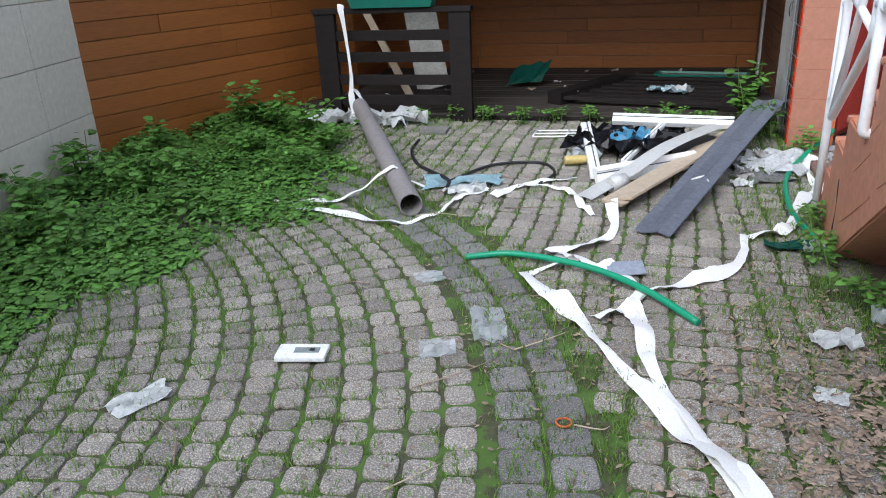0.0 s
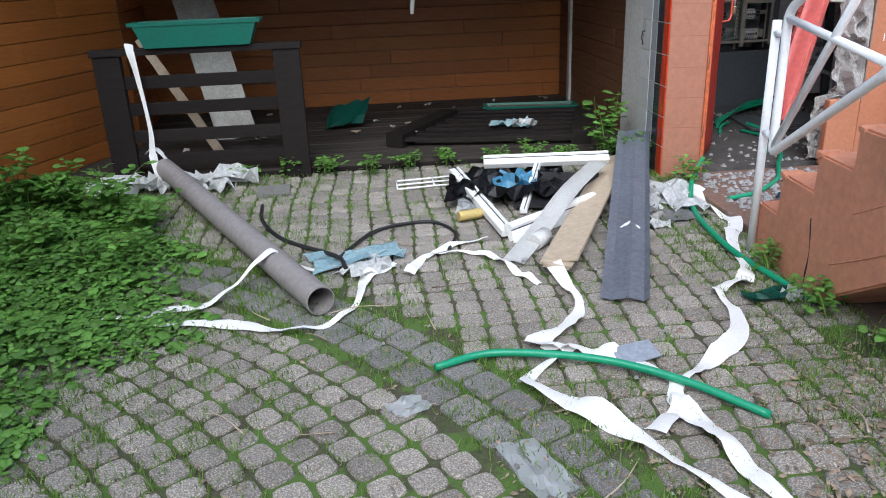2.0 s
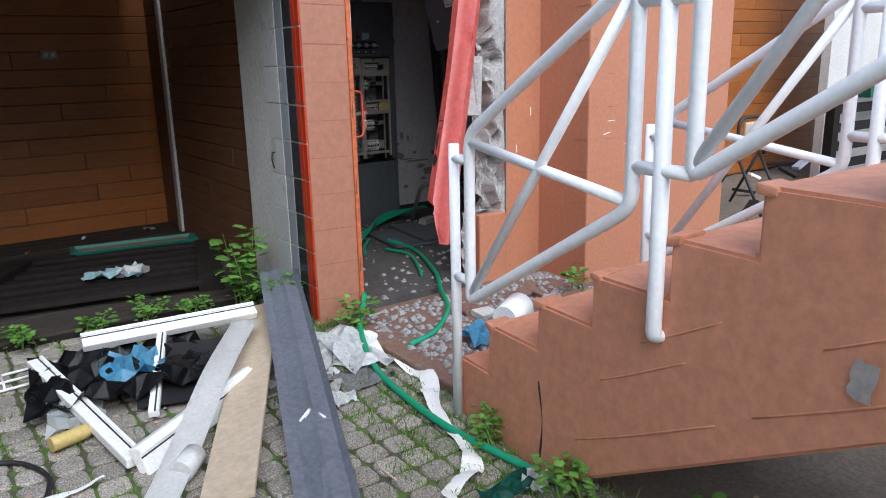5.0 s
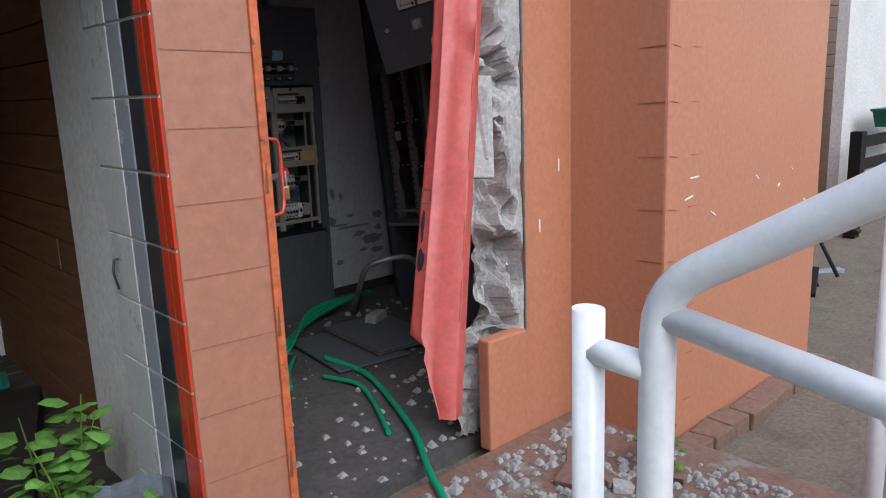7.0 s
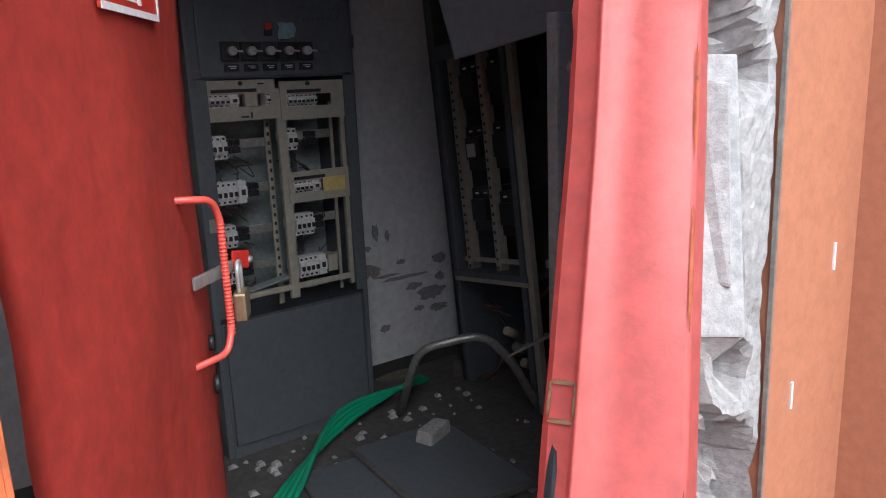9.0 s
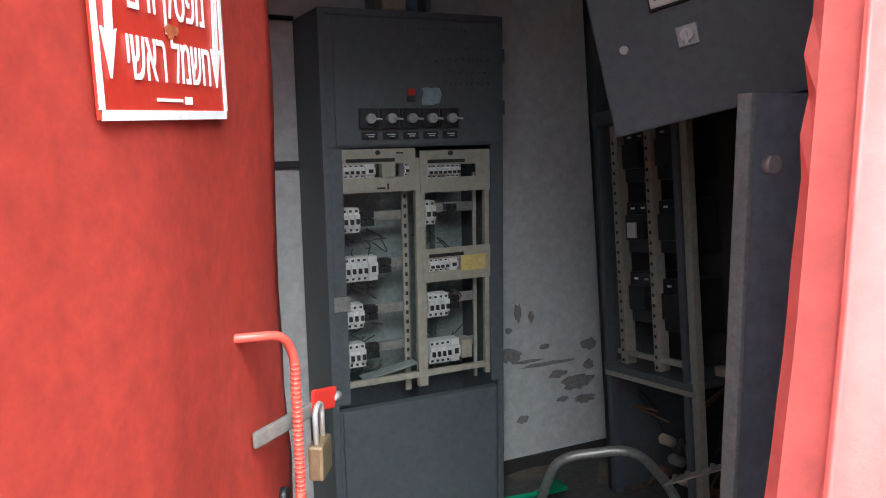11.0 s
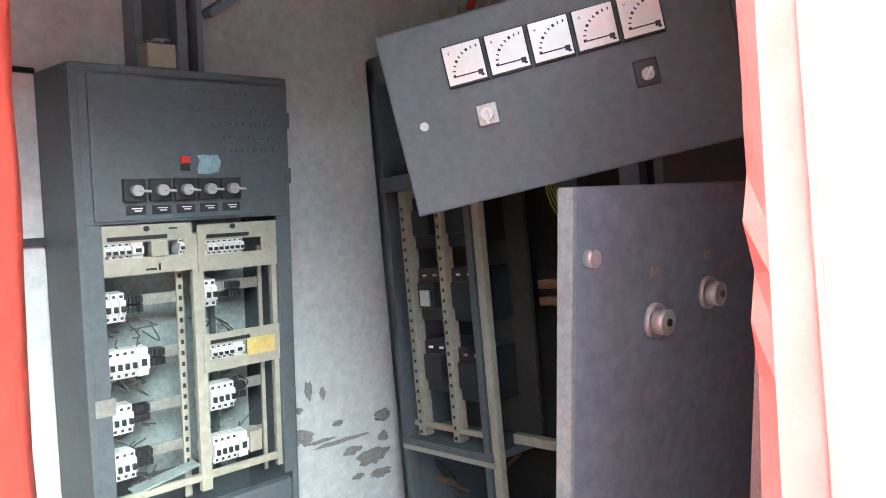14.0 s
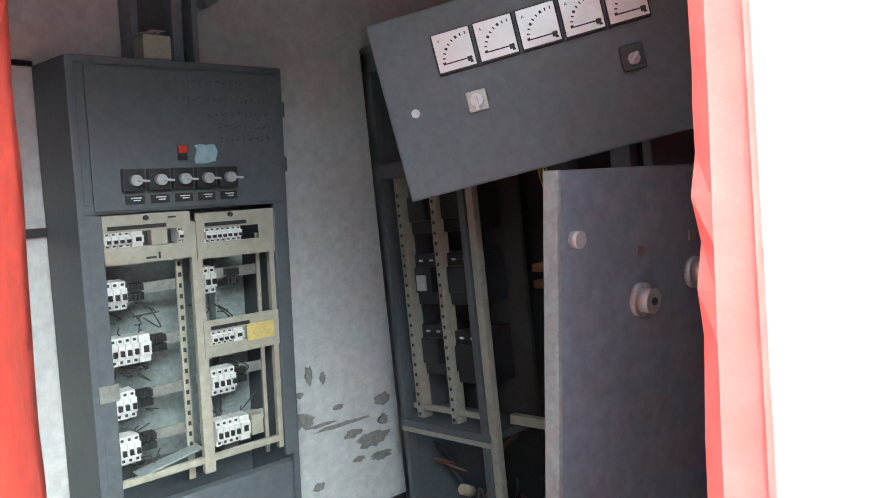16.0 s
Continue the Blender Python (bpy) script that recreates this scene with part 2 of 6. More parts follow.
GREYPIPE = surface("grey_drain_pipe", (0.3, 0.275, 0.27), 0.5, dark=(0.21, 0.19, 0.185), scale=3, fine=30, amount=0.5, bump=0.15, stain=(0.12, 0.1, 0.09), stain_scale=8, stain_at=0.72)
BEIGE = surface("beige_laminate", (0.52, 0.42, 0.31), 0.6, dark=(0.4, 0.31, 0.22), scale=3, fine=30, amount=0.5, bump=0.2)
ZINC = surface("grey_sheet_metal", (0.34, 0.37, 0.43), 0.45, 0.25, dark=(0.22, 0.24, 0.29), scale=4, fine=40, amount=0.6, bump=0.12)
HOSE = surface("green_hose", (0.015, 0.3, 0.155), 0.35, dark=(0.01, 0.2, 0.1), scale=6, amount=0.3, bump=0.05)
RUBBER = surface("black_rubber", (0.018, 0.018, 0.02), 0.55, scale=8, amount=0.4)
TAPE = surface("white_cloth_tape", (0.88, 0.87, 0.85), 0.85, dark=(0.74, 0.71, 0.66), scale=9, fine=150, amount=0.3, bump=0.3, thin=0.08)
PAPER = surface("soiled_paper", (0.84, 0.85, 0.84), 0.85, dark=(0.62, 0.61, 0.58), scale=12, fine=50, amount=0.6, bump=0.4)
BLUEPAPER = surface("pale_blue_plastic", (0.42, 0.62, 0.68), 0.5, dark=(0.62, 0.72, 0.74), scale=14, amount=0.7, bump=0.4)
BLUE = surface("blue_plastic_bag", (0.12, 0.4, 0.62), 0.35, dark=(0.3, 0.55, 0.7), scale=16, amount=0.7, bump=0.5)
BLACKBAG = surface("black_bin_bag", (0.012, 0.012, 0.014), 0.22, scale=20, amount=0.5, bump=0.8)
GREENPLASTIC = surface("dark_green_plastic", (0.008, 0.12, 0.085), 0.4, dark=(0.006, 0.08, 0.06), scale=5, amount=0.4, bump=0.1)
FILM = clear_film("clear_plastic_film")
YELLOW = surface("yellowed_plastic", (0.55, 0.42, 0.15), 0.5, scale=9, amount=0.5)
LEAF = surface("weed_leaf", (0.14, 0.3, 0.055), 0.5, dark=(0.07, 0.19, 0.035), scale=3, fine=30, amount=0.7, bump=0.1, island=0.4, thin=0.3)
GRASS = surface("grass_blade", (0.17, 0.29, 0.05), 0.55, dark=(0.1, 0.2, 0.035), scale=4, amount=0.7, bump=0.0, island=0.4, thin=0.3)
LITTER = surface("dry_leaf_litter", (0.3, 0.225, 0.165), 0.9, dark=(0.16, 0.12, 0.085), scale=20, amount=0.8, bump=0.3, island=0.4)
RUBBLE = surface("broken_concrete", (0.34, 0.335, 0.33), 0.95, dark=(0.17, 0.165, 0.16), scale=14, fine=70, amount=0.8, bump=1.0)
BLOCK = surface("broken_concrete_block", (0.4, 0.39, 0.375), 0.95, dark=(0.24, 0.23, 0.22), scale=9, fine=55, amount=0.7, bump=1.0, stain=(0.58, 0.57, 0.55), stain_scale=9, stain_at=0.72)
DARKMATT = surface("dark_matt_finish", (0.035, 0.032, 0.03), 0.8, dark=(0.02, 0.018, 0.016), scale=6, amount=0.7, bump=0.2)
SLAB = surface("worn_red_threshold", (0.2, 0.115, 0.085), 0.85, dark=(0.14, 0.1, 0.085), scale=4, fine=40, amount=0.8, bump=0.4, stain=(0.22, 0.2, 0.18), stain_scale=4, stain_at=0.58)
PLASTER = surface("dirty_white_plaster", (0.56, 0.565, 0.56), 0.85, dark=(0.49, 0.49, 0.48), scale=1.6, fine=30, amount=0.45, bump=0.3, stain=(0.3, 0.29, 0.27), stain_scale=3.4, stain_at=0.7)
SPALL = surface("bare_grey_render", (0.26, 0.25, 0.235), 0.95, scale=9, fine=60, amount=0.8, bump=0.7)
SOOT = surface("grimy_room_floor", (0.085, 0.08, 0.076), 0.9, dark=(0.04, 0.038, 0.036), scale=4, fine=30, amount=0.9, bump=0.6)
CABINET = surface("slate_grey_enamel", (0.088, 0.1, 0.11), 0.5, dark=(0.064, 0.072, 0.083), scale=2.5, fine=40, amount=0.5, bump=0.1, stain=(0.03, 0.03, 0.032), stain_scale=2.6, stain_at=0.72)
DOORGREY = surface("blue_grey_enamel", (0.19, 0.22, 0.26), 0.6, dark=(0.12, 0.138, 0.165), scale=2, fine=30, amount=0.6, bump=0.1, stain=(0.06, 0.06, 0.065), stain_scale=4, stain_at=0.7)
PANEL = surface("cream_enamel", (0.32, 0.3, 0.245), 0.5, dark=(0.26, 0.24, 0.19), scale=4, fine=40, amount=0.5, bump=0.1, stain=(0.25, 0.2, 0.13), stain_scale=9, stain_at=0.7)
BACKPLATE = surface("pale_grey_backplate", (0.23, 0.265, 0.26), 0.6, dark=(0.14, 0.155, 0.15), scale=3, amount=0.7, bump=0.1)
RAILMETAL = surface("dull_zinc_rail", (0.36, 0.36, 0.33), 0.45, 0.6, dark=(0.2, 0.19, 0.17), scale=8, amount=0.7, bump=0.1)
BREAKER = surface("white_breaker_plastic", (0.58, 0.58, 0.56), 0.45, dark=(0.5, 0.5, 0.48), scale=12, amount=0.4, bump=0.05)
BLACKPL = surface("black_plastic", (0.02, 0.02, 0.022), 0.45, scale=10, amount=0.4)
CHROME = surface("brushed_metal", (0.5, 0.5, 0.49), 0.45, 0.5, scale=12, amount=0.4, bump=0.05)
RED = surface("red_plastic", (0.5, 0.03, 0.02), 0.4, amount=0.2)
INK = surface("black_ink", (0.02, 0.02, 0.022), 0.6, amount=0.1, bump=0)
FADED = surface("faded_ink", (0.04, 0.042, 0.048), 0.6, amount=0.4, bump=0)
METERFACE = surface("white_meter_face", (0.8, 0.8, 0.78), 0.25, amount=0.1, bump=0)
SIGNRED = surface("red_sign_sheet", (0.52, 0.035, 0.02), 0.4, scale=3, amount=0.3, bump=0.1)
SIGNWHITE = surface("white_sign_ink", (0.8, 0.76, 0.72), 0.5, scale=14, amount=0.3, bump=0.1)
DARKCEIL = surface("grey_soffit", (0.3, 0.27, 0.24), 0.9, scale=2, amount=0.4)
BRASS = surface("worn_brass", (0.45, 0.36, 0.22), 0.35, 0.8, amount=0.4)
WIRE = surface("dusty_wire", (0.05, 0.045, 0.04), 0.7, scale=20, amount=0.6, bump=0)
YWIRE = surface("yellow_wire", (0.5, 0.38, 0.02), 0.5, amount=0.3, bump=0)

# ---- ground ----
CEN = Vector((-4.2, 1.03))
GROUND = bmesh.new()
us = [-400, -60, -12] + [-6 + 0.3 * i for i in range(60)] + [16, 60, 400]
vs_ = [-400, -60, -14, -6] + [-4 + 0.3 * i for i in range(48)] + [14, 60, 400]


def ground_z(u, v):
    z = gz(max(-3.0, min(9.0, v))) - 0.011
    if u > 0.95:
        z -= 0.05 + 0.02 * math.sin(u * 7 + v * 5)
    return z + 0.004 * noise.noise(Vector((u * 2.1, v * 2.3, 0)))


gv = [[GROUND.verts.new((u, v, ground_z(u, v))) for v in vs_] for u in us]
for i in range(len(us) - 1):
    for j in range(len(vs_) - 1):
        f = GROUND.faces.new((gv[i][j], gv[i + 1][j], gv[i + 1][j + 1], gv[i][j + 1]))
        f.smooth, f.material_index = True, int(us[i] > 0.62 and us[i] < 16)
ground = tagged(mesh_object("ground", GROUND, [SOIL, DIRT]), "mossy brown soil between and around the pavers", "ground", kind="structure")


# ---- walls ----
def wall(name, label, items, mat, bevel=0.0):
    return tagged(mesh_object(name, boxes(*items, bevel=bevel), mat), label, "wall", kind="structure")


def seg_m(a, b):
    d = Vector((b[0] - a[0], b[1] - a[1], 0))
    return Matrix.Rotation(math.atan2(d.y, d.x), 3, "Z"), d.length


def board_wall(owner, a, b, z0, z1, h, mat, out, run=1.9, seed=3):
    """Horizontal boards on the wall from a to b, standing off by out along its left-hand normal."""
    rr = random.Random(seed)
    m, length = seg_m(a, b)
    d = Vector((b[0] - a[0], b[1] - a[1], 0)).normalized()
    nrm = Vector((-d.y, d.x, 0)) * out
    meshes = {}
    z, row = z0, 0
    while z < z1 - 0.02:
        s, cut = 0.0, rr.uniform(0.5, run)
        while s < length - 0.01:
            e = min(cut, length)
            if length - e < 0.25:
                e = length
            w = round(e - s - 0.003, 2)
            if w not in meshes:
                bm = box(bmesh.new(), (0, 0, 0), (w, 0.02, h - 0.004), None, 0.005)
                me = bpy.data.meshes.new("board"); bm.to_mesh(me); bm.free(); me.materials.append(mat); meshes[w] = me
            ob = new("board", meshes[w])
            c = Vector((*a, 0)) + d * ((s + e) / 2) + nrm + Vector((0, 0, z + h / 2))
            ob.matrix_world = Matrix.Translation(c + nrm.normalized() * rr.uniform(-0.0015, 0.0015)) @ m.to_4x4()
            ob.parent = owner
            s, cut = e, e + rr.uniform(0.8, run)
        z, row = z + h, row + 1


LA, LB, LC = (-4.05, 4.55), (-3.07, 7.26), (-3.27, 8.72)


def slab_between(a, b, z0, z1, t, side):
    m, length = seg_m(a, b)
    d = Vector((b[0] - a[0], b[1] - a[1], 0)).normalized()
    nrm = Vector((-d.y, d.x, 0)) * side * t / 2
    return (Vector(((a[0] + b[0]) / 2, (a[1] + b[1]) / 2, (z0 + z1) / 2)) + nrm, (length, t, z1 - z0), m)


wall_left = wall("wall_left", "backing wall behind varnished pine boards", [slab_between(LA, LB, -0.2, 3.0, 0.15, 1), slab_between(LB, LC, -0.2, 3.0, 0.15, 1)], BROWNWOOD)
wall_back = wall("wall_back", "backing wall of the timber terrace", [((-1.0, 8.8, 1.4), (4.7, 0.16, 3.2))], BROWNWOOD)
wall_cream = wall("wall_cream", "cream stone clad wall beside the yard", [slab_between((-3.05, 0.2), LA, -0.2, 3.4, 0.25, 1)], JOINT)
# Added wall out of view: holds low skylight off the terrace and switch room.
wall_rear = wall("wall_rear", "unseen grey wall added behind the camera to block low skylight", [((0.0, -4.6, 2.4), (18.0, 0.25, 5.2))], RUBBLE)
wall_side = wall("wall_side", "dull brown timber side wall of the terrace", [((0.97, 7.7, 1.4), (0.1, 1.96, 3.0))], BROWNWOOD)
wall_frame = tagged(mesh_object("trim", boxes(((0.9, 8.25, 1.3), (0.05, 0.09, 2.4)), bevel=0.005), WHITEPAINT), "pale upright batten in the terrace corner", "batten", kind="structure")
FZ = 3.0
wall_front = tagged(new("wall_front"), "terracotta painted front wall with a broken doorway", "wall", kind="structure")
# The pier's colour holds both its tile paint and the shade on it.
part("pier", boxes(((0.976, 5.70, 1.4), (0.262, 0.24, 3.2)), bevel=0.006), TILESHADE, wall_front, "tiled pier painted terracotta, with its shade put into the colour")
part("lintel", boxes(((1.66, 5.70, 2.78), (1.08, 0.24, 0.44))), ORANGE, wall_front)
part("right_wall", boxes(((2.38, 5.70, 1.4), (0.34, 0.23, 3.2))), ORANGE, wall_front)
part("projecting_bay", boxes(((3.2, 5.50, 1.4), (1.4, 0.70, 3.2)), bevel=0.012), ORANGE, wall_front)
q = random.Random(3)
for k in range(9):
    part("kerb_brick", box(bmesh.new(), (2.62 + 0.155 * k, 5.085 + q.uniform(-.01, .01), 0.03), (0.145, 0.12, 0.12), Matrix.Rotation(q.uniform(-.05, .05), 3, "Z"), 0.008, 0.006), SLAB, wall_front, "broken reddish brick along the wall foot")
# shallow tooled joint lines on the painted wall
for z in [0.03 + 0.1975 * k for k in range(15)]:
    part("joint_line", span((0.85, 5.5795, z + 0.004), (1.104, 5.5795, z - 0.003), 0.002, 0.0028, (0, 0, 1), 0), DARKJOINT, wall_front, "fine dark joint between painted tiles")
    for u0, u1 in ((2.52, 2.57), (2.66, 2.72)):
        part("joint_line", span((u0, 5.1485, z + 0.006 * (u0 < 2.6)), (u1, 5.1485, z - 0.002), 0.002, 0.0016, (0, 0, 1), 0), DARKJOINT, wall_front)
    part("joint_line", span((2.4985, 5.16, z + 0.004), (2.4985, 5.27, z), 0.003, 0.0016, (0, 0, 1), 0), DARKJOINT, wall_front)
wall_room = tagged(new("wall_room"), "dirty white plastered walls of the switch room", "wall", kind="structure")
part("rear_wall", boxes(((2.45, 8.02, 1.4), (2.8, 0.14, 3.2))), PLASTER, wall_room)
part("right_wall", boxes(((3.92, 6.9, 1.4), (0.14, 2.1, 3.2))), PLASTER, wall_room)
part("left_wall", boxes(((1.09, 6.9, 1.4), (0.12, 2.1, 3.2))), PLASTER, wall_room)
ceiling = tagged(mesh_object("ceiling", boxes(((2.5, 6.9, 2.74), (2.8, 2.1, 0.12))), PLASTER), "white switch room ceiling", "ceiling", kind="structure")
# Soffit reaches past the deck edge, out of view, to shade the decking.
soffit = tagged(mesh_object("ceiling", boxes(((-1.28, 7.2, 2.5), (4.14, 3.3, 0.12))), DARKCEIL), "grey soffit over the timber terrace, front edge extended unseen to shade it", "ceiling", kind="structure")
# Unseen board, added so that the terrace back wall gets less skylight.
fascia = tagged(mesh_object("trim", boxes(((-1.28, 5.53, 2.36), (4.1, 0.05, 0.5))), DARKWOOD), "unseen dark board added below the terrace roof to block skylight", "fascia", kind="structure")
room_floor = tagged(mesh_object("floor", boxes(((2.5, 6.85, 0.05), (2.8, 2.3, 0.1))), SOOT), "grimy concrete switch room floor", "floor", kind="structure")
threshold = tagged(mesh_object("pavement", boxes(((1.75, 5.0, 0.06), (1.66, 1.16, 0.1)), bevel=0.012), SLAB), "worn reddish concrete doorstep slab covered in grit", "doorstep", kind="structure")
deck = tagged(new("floor"), "weathered grey timber terrace decking", "decking", kind="structure")
part("joist", boxes(((-1.2, 6.185, 0.1), (4.3, 0.04, 0.1)), bevel=0.004), DARKWOOD, deck, "dark edge board")
part("underside", boxes(((-1.2, 7.46, 0.1), (4.3, 2.5, 0.06))), DARKWOOD, deck)

# cream cladding tiles
m_c, len_c = seg_m((-3.05, 0.2), LA)
dir_c = (Vector((*LA, 0)) - Vector((-3.05, 0.2, 0))).normalized()
nrm_c = Vector((dir_c.y, -dir_c.x, 0))
tile_me = bpy.data.meshes.new("tile")
bm = box(bmesh.new(), (0, 0, 0), (0.595, 0.02, 0.395), None, 0.003); bm.to_mesh(tile_me); bm.free(); tile_me.materials.append(CREAM)
for k in range(7):
    for r in range(8):
        ob = new("tile", tile_me)
        ob.matrix_world = Matrix.Translation(Vector((*LA, 0)) - dir_c * (0.3 + 0.6 * k) + nrm_c * 0.008 + Vector((0, 0, 0.28 + 0.4 * r))) @ m_c.to_4x4()
        ob.parent = wall_cream

# tiled and painted side of the door pier
pier_side = tagged(new("column"), "off-white column edged with black and red glazed tiles", "column", kind="structure")
part("shaft", boxes(((0.929, 6.15, 1.4), (0.17, 0.66, 3.0)), bevel=0.006), WHITEPAINT, pier_side)
for r in range(14):
    for mat, v0, w in ((REDTILE, 5.585, 0.095), (BLACKTILE, 5.685, 0.10), (GREYTILE, 5.79, 0.10), (PALETILE, 5.895, 0.19)):
        if mat is REDTILE:
            for q in range(2):
                part("tile", box(bmesh.new(), (0.842, v0 + w / 4 + q * w / 2, 0.2 + 0.2 * r), (0.010, w / 2 - 0.004, 0.192), None, 0.002), mat, pier_side)
        else:
            part("tile", box(bmesh.new(), (0.842, v0 + w / 2, 0.2 + 0.2 * r), (0.010, w - 0.005, 0.192), None, 0.002), mat, pier_side)
part("grout", boxes(((0.850, 5.84, 1.4), (0.016, 0.50, 2.9))), JOINT, pier_side)
part("bracket", tube(bmesh.new(), bent([(0.838, 6.02, 1.02), (0.822, 6.02, 1.02), (0.812, 6.01, 0.98), (0.82, 6.0, 0.93)], 0.01), 0.004, 6), RUBBER, pier_side)

# broken masonry beside the door
rr = random.Random(5)
bm = bmesh.new()
N = 130
prof = []
for i in range(N):
    z = 0.12 + 2.3 * i / (N - 1)
    e = 2.06 + 0.05 * noise.noise(Vector((z * 3.2, 1, 0))) + 0.03 * noise.noise(Vector((z * 9, 5, 0)))
    if z < 0.56:
        e = 1.96 + 0.03 * noise.noise(Vector((z * 9, 2, 0)))
    if 1.36 < z < 1.7:
        e -= 0.06 * math.sin((z - 1.36) / 0.34 * math.pi)
    row = []
    for k in range(21):
        q = k / 20
        n1 = noise.noise(Vector((z * 4.2, q * 2.2, 7))) + 0.4 * noise.noise(Vector((z * 13, q * 6, 2))) + 0.9 * (q - 0.55)
        if z > 1.38:
            n1 += 0.35
        step = 1 / (1 + math.exp(14 * n1))
        deep = 0.004 + 0.13 * step + 0.03 * step * noise.noise(Vector((z * 22, q * 12, 4))) + 0.012 * (1 - q) + rr.uniform(0, 0.004)
        row.append(bm.verts.new((e + (2.205 - e) * q, 5.583 + deep, z + rr.uniform(-0.006, 0.006))))
    row = [bm.verts.new((2.19, 5.82, z))] + row
    prof.append(row)
for a, b in zip(prof, prof[1:]):
    for k in range(21):
        bm.faces.new((a[k], a[k + 1], b[k + 1], b[k]))
broken = part("broken_masonry", bm, BLOCK, wall_front, "rough broken grey concrete edge")
part("corner_bead", boxes(((2.2085, 5.5805, 1.47), (0.006, 0.008, 1.86)), bevel=0.001), RAILMETAL, wall_front, "pale metal plaster bead")
part("plaster_flap", box(span((1.872, 5.475, 1.19), (1.945, 5.548, 1.53), 0.085, 0.022, (-0.6, -0.8, 0), 0.004), (1.925, 5.518, 1.37), (0.07, 0.03, 0.26), Matrix.Rotation(0.75, 3, "Z") @ Matrix.Rotation(0.2, 3, "Y"), 0.004, 0.012), BLOCK, wall_front, "loose slab of plaster")
part("painted_patch", boxes(((2.09, 5.60, 0.33), (0.22, 0.06, 0.45)), bevel=0.01), ORANGE, wall_front)

# ---- door and frame ----
hinge = Vector((1.14, 5.72, 0))
free = Vector((1.575, 6.46, 0))
dd = (free - hinge).normalized()
dn = Vector((dd.y, -dd.x, 0))
dm = Matrix((dd, -dn, Vector((0, 0, 1)))).transposed()
door = thing("door_1", "open red painted steel door, dented and scraped, with a warning sign", "door", kind="structure")
bm = bmesh.new()
nx, nz = 22, 36
g = []
for i in range(nx + 1):
    col = []
    for j in range(nz + 1):
        s, z = 0.85 * i / nx, 0.14 + 1.98 * j / nz
        calm = min(1.0, math.hypot(s - 0.44, (z - 1.78) * 0.8) / 0.3)
        bulge = calm * (0.012 * noise.noise(Vector((s * 4, z * 2.2, 3))) + 0.005 * noise.noise(Vector((s * 13, z * 8, 1)))) + 0.022 * math.sin(math.pi * s / 0.85)
        if i == nx:
            s += 0.012 * noise.noise(Vector((z * 9, 0, 0)))
        col.append(bm.verts.new(hinge + dd * s + dn * (0.02 + bulge) + Vector((0, 0, z))))
    g.append(col)
for i in range(nx):
    for j in range(nz):
        bm.faces.new((g[i][j], g[i + 1][j], g[i + 1][j + 1], g[i][j + 1])).smooth = True
bmesh.ops.solidify(bm, geom=bm.faces[:], thickness=0.035)
part("leaf", bm, REDPAINT, door)


def on_door(s, off, z):
    return hinge + dd * s + dn * off + Vector((0, 0, z))


bm = tube(bmesh.new(), bent([on_door(0.592, 0.03, 1.337), on_door(0.65, 0.085, 1.328), on_door(0.672, 0.092, 1.29), on_door(0.672, 0.092, 1.08), on_door(0.65, 0.085, 1.045), on_door(0.592, 0.03, 1.04)], 0.03), 0.0065, 8)
handle = part("handle", bm, REDPAINT, door, "bent ribbed red steel bar handle")
for k in range(30):
    z = 1.075 + 0.007 * k
    part("rib", tube(bmesh.new(), [on_door(0.672, 0.092, z), on_door(0.672, 0.092, z + 0.003)], 0.0076, 8), REDPAINT, handle)
part("hasp", span(on_door(0.62, 0.045, 1.185), on_door(0.75, 0.10, 1.188), 0.005, 0.024, (0, 0, 1)), RAILMETAL, door, "scratched steel hasp")
lock = part("padlock", span(on_door(0.735, 0.105, 1.085), on_door(0.735, 0.105, 1.14), 0.055, 0.024, dn, 0.005), BRASS, door, "dusty padlock")
part("shackle", tube(bmesh.new(), bent([on_door(0.717, 0.105, 1.135), on_door(0.717, 0.105, 1.195), on_door(0.753, 0.105, 1.195), on_door(0.753, 0.105, 1.135)], 0.017), 0.0045, 8), CHROME, lock)
part("hasp_tip", span(on_door(0.735, 0.095, 1.20), on_door(0.80, 0.115, 1.185), 0.006, 0.035, (0, 0, 1)), RED, door, "torn red hasp tongue")
part("hasp_bolt", tube(bmesh.new(), [on_door(0.795, 0.11, 1.185), on_door(0.82, 0.115, 1.18)], 0.008, 8), CHROME, door)
for z, s, w in ((0.94, 0.775, 0.02), (1.03, 0.765, 0.016)):
    part("torn_hole", tube(bmesh.new(), [on_door(s, 0.030, z), on_door(s + 0.001, 0.0405, z)], w, 7), BLACKPL, door)
# sign on the leaf
sm = Matrix.Translation(on_door(0.4425, 0.0455, 1.777)) @ Matrix((dd, Vector((0, 0, 1)), dn)).transposed().to_4x4() @ Matrix.Rotation(radians(1.2), 4, "Z") @ Matrix.Diagonal((0.8, 0.8, 1, 1))
sign = thing("warning_sign", "red and white warning sign in Hebrew fixed to the door", "sign", m=sm)


def flat(bm, c, s, rot=0):
    return box(bm, c, s, Matrix.Rotation(rot, 3, "Z"), 0)


part("plate", flat(bmesh.new(), (0, 0, 0), (0.36, 0.40, 0.003)), SIGNRED, sign)
bm = bmesh.new()
for c, s in (((0, -0.195, 0.0015), (0.35, 0.012, 0.003)), ((0, 0.195, 0.0015), (0.35, 0.012, 0.003)), ((-0.175, 0, 0.0015), (0.010, 0.378, 0.003)), ((0.175, 0, 0.0015), (0.010, 0.378, 0.003))):
    flat(bm, c, s)
part("border", bm, SIGNWHITE, sign)


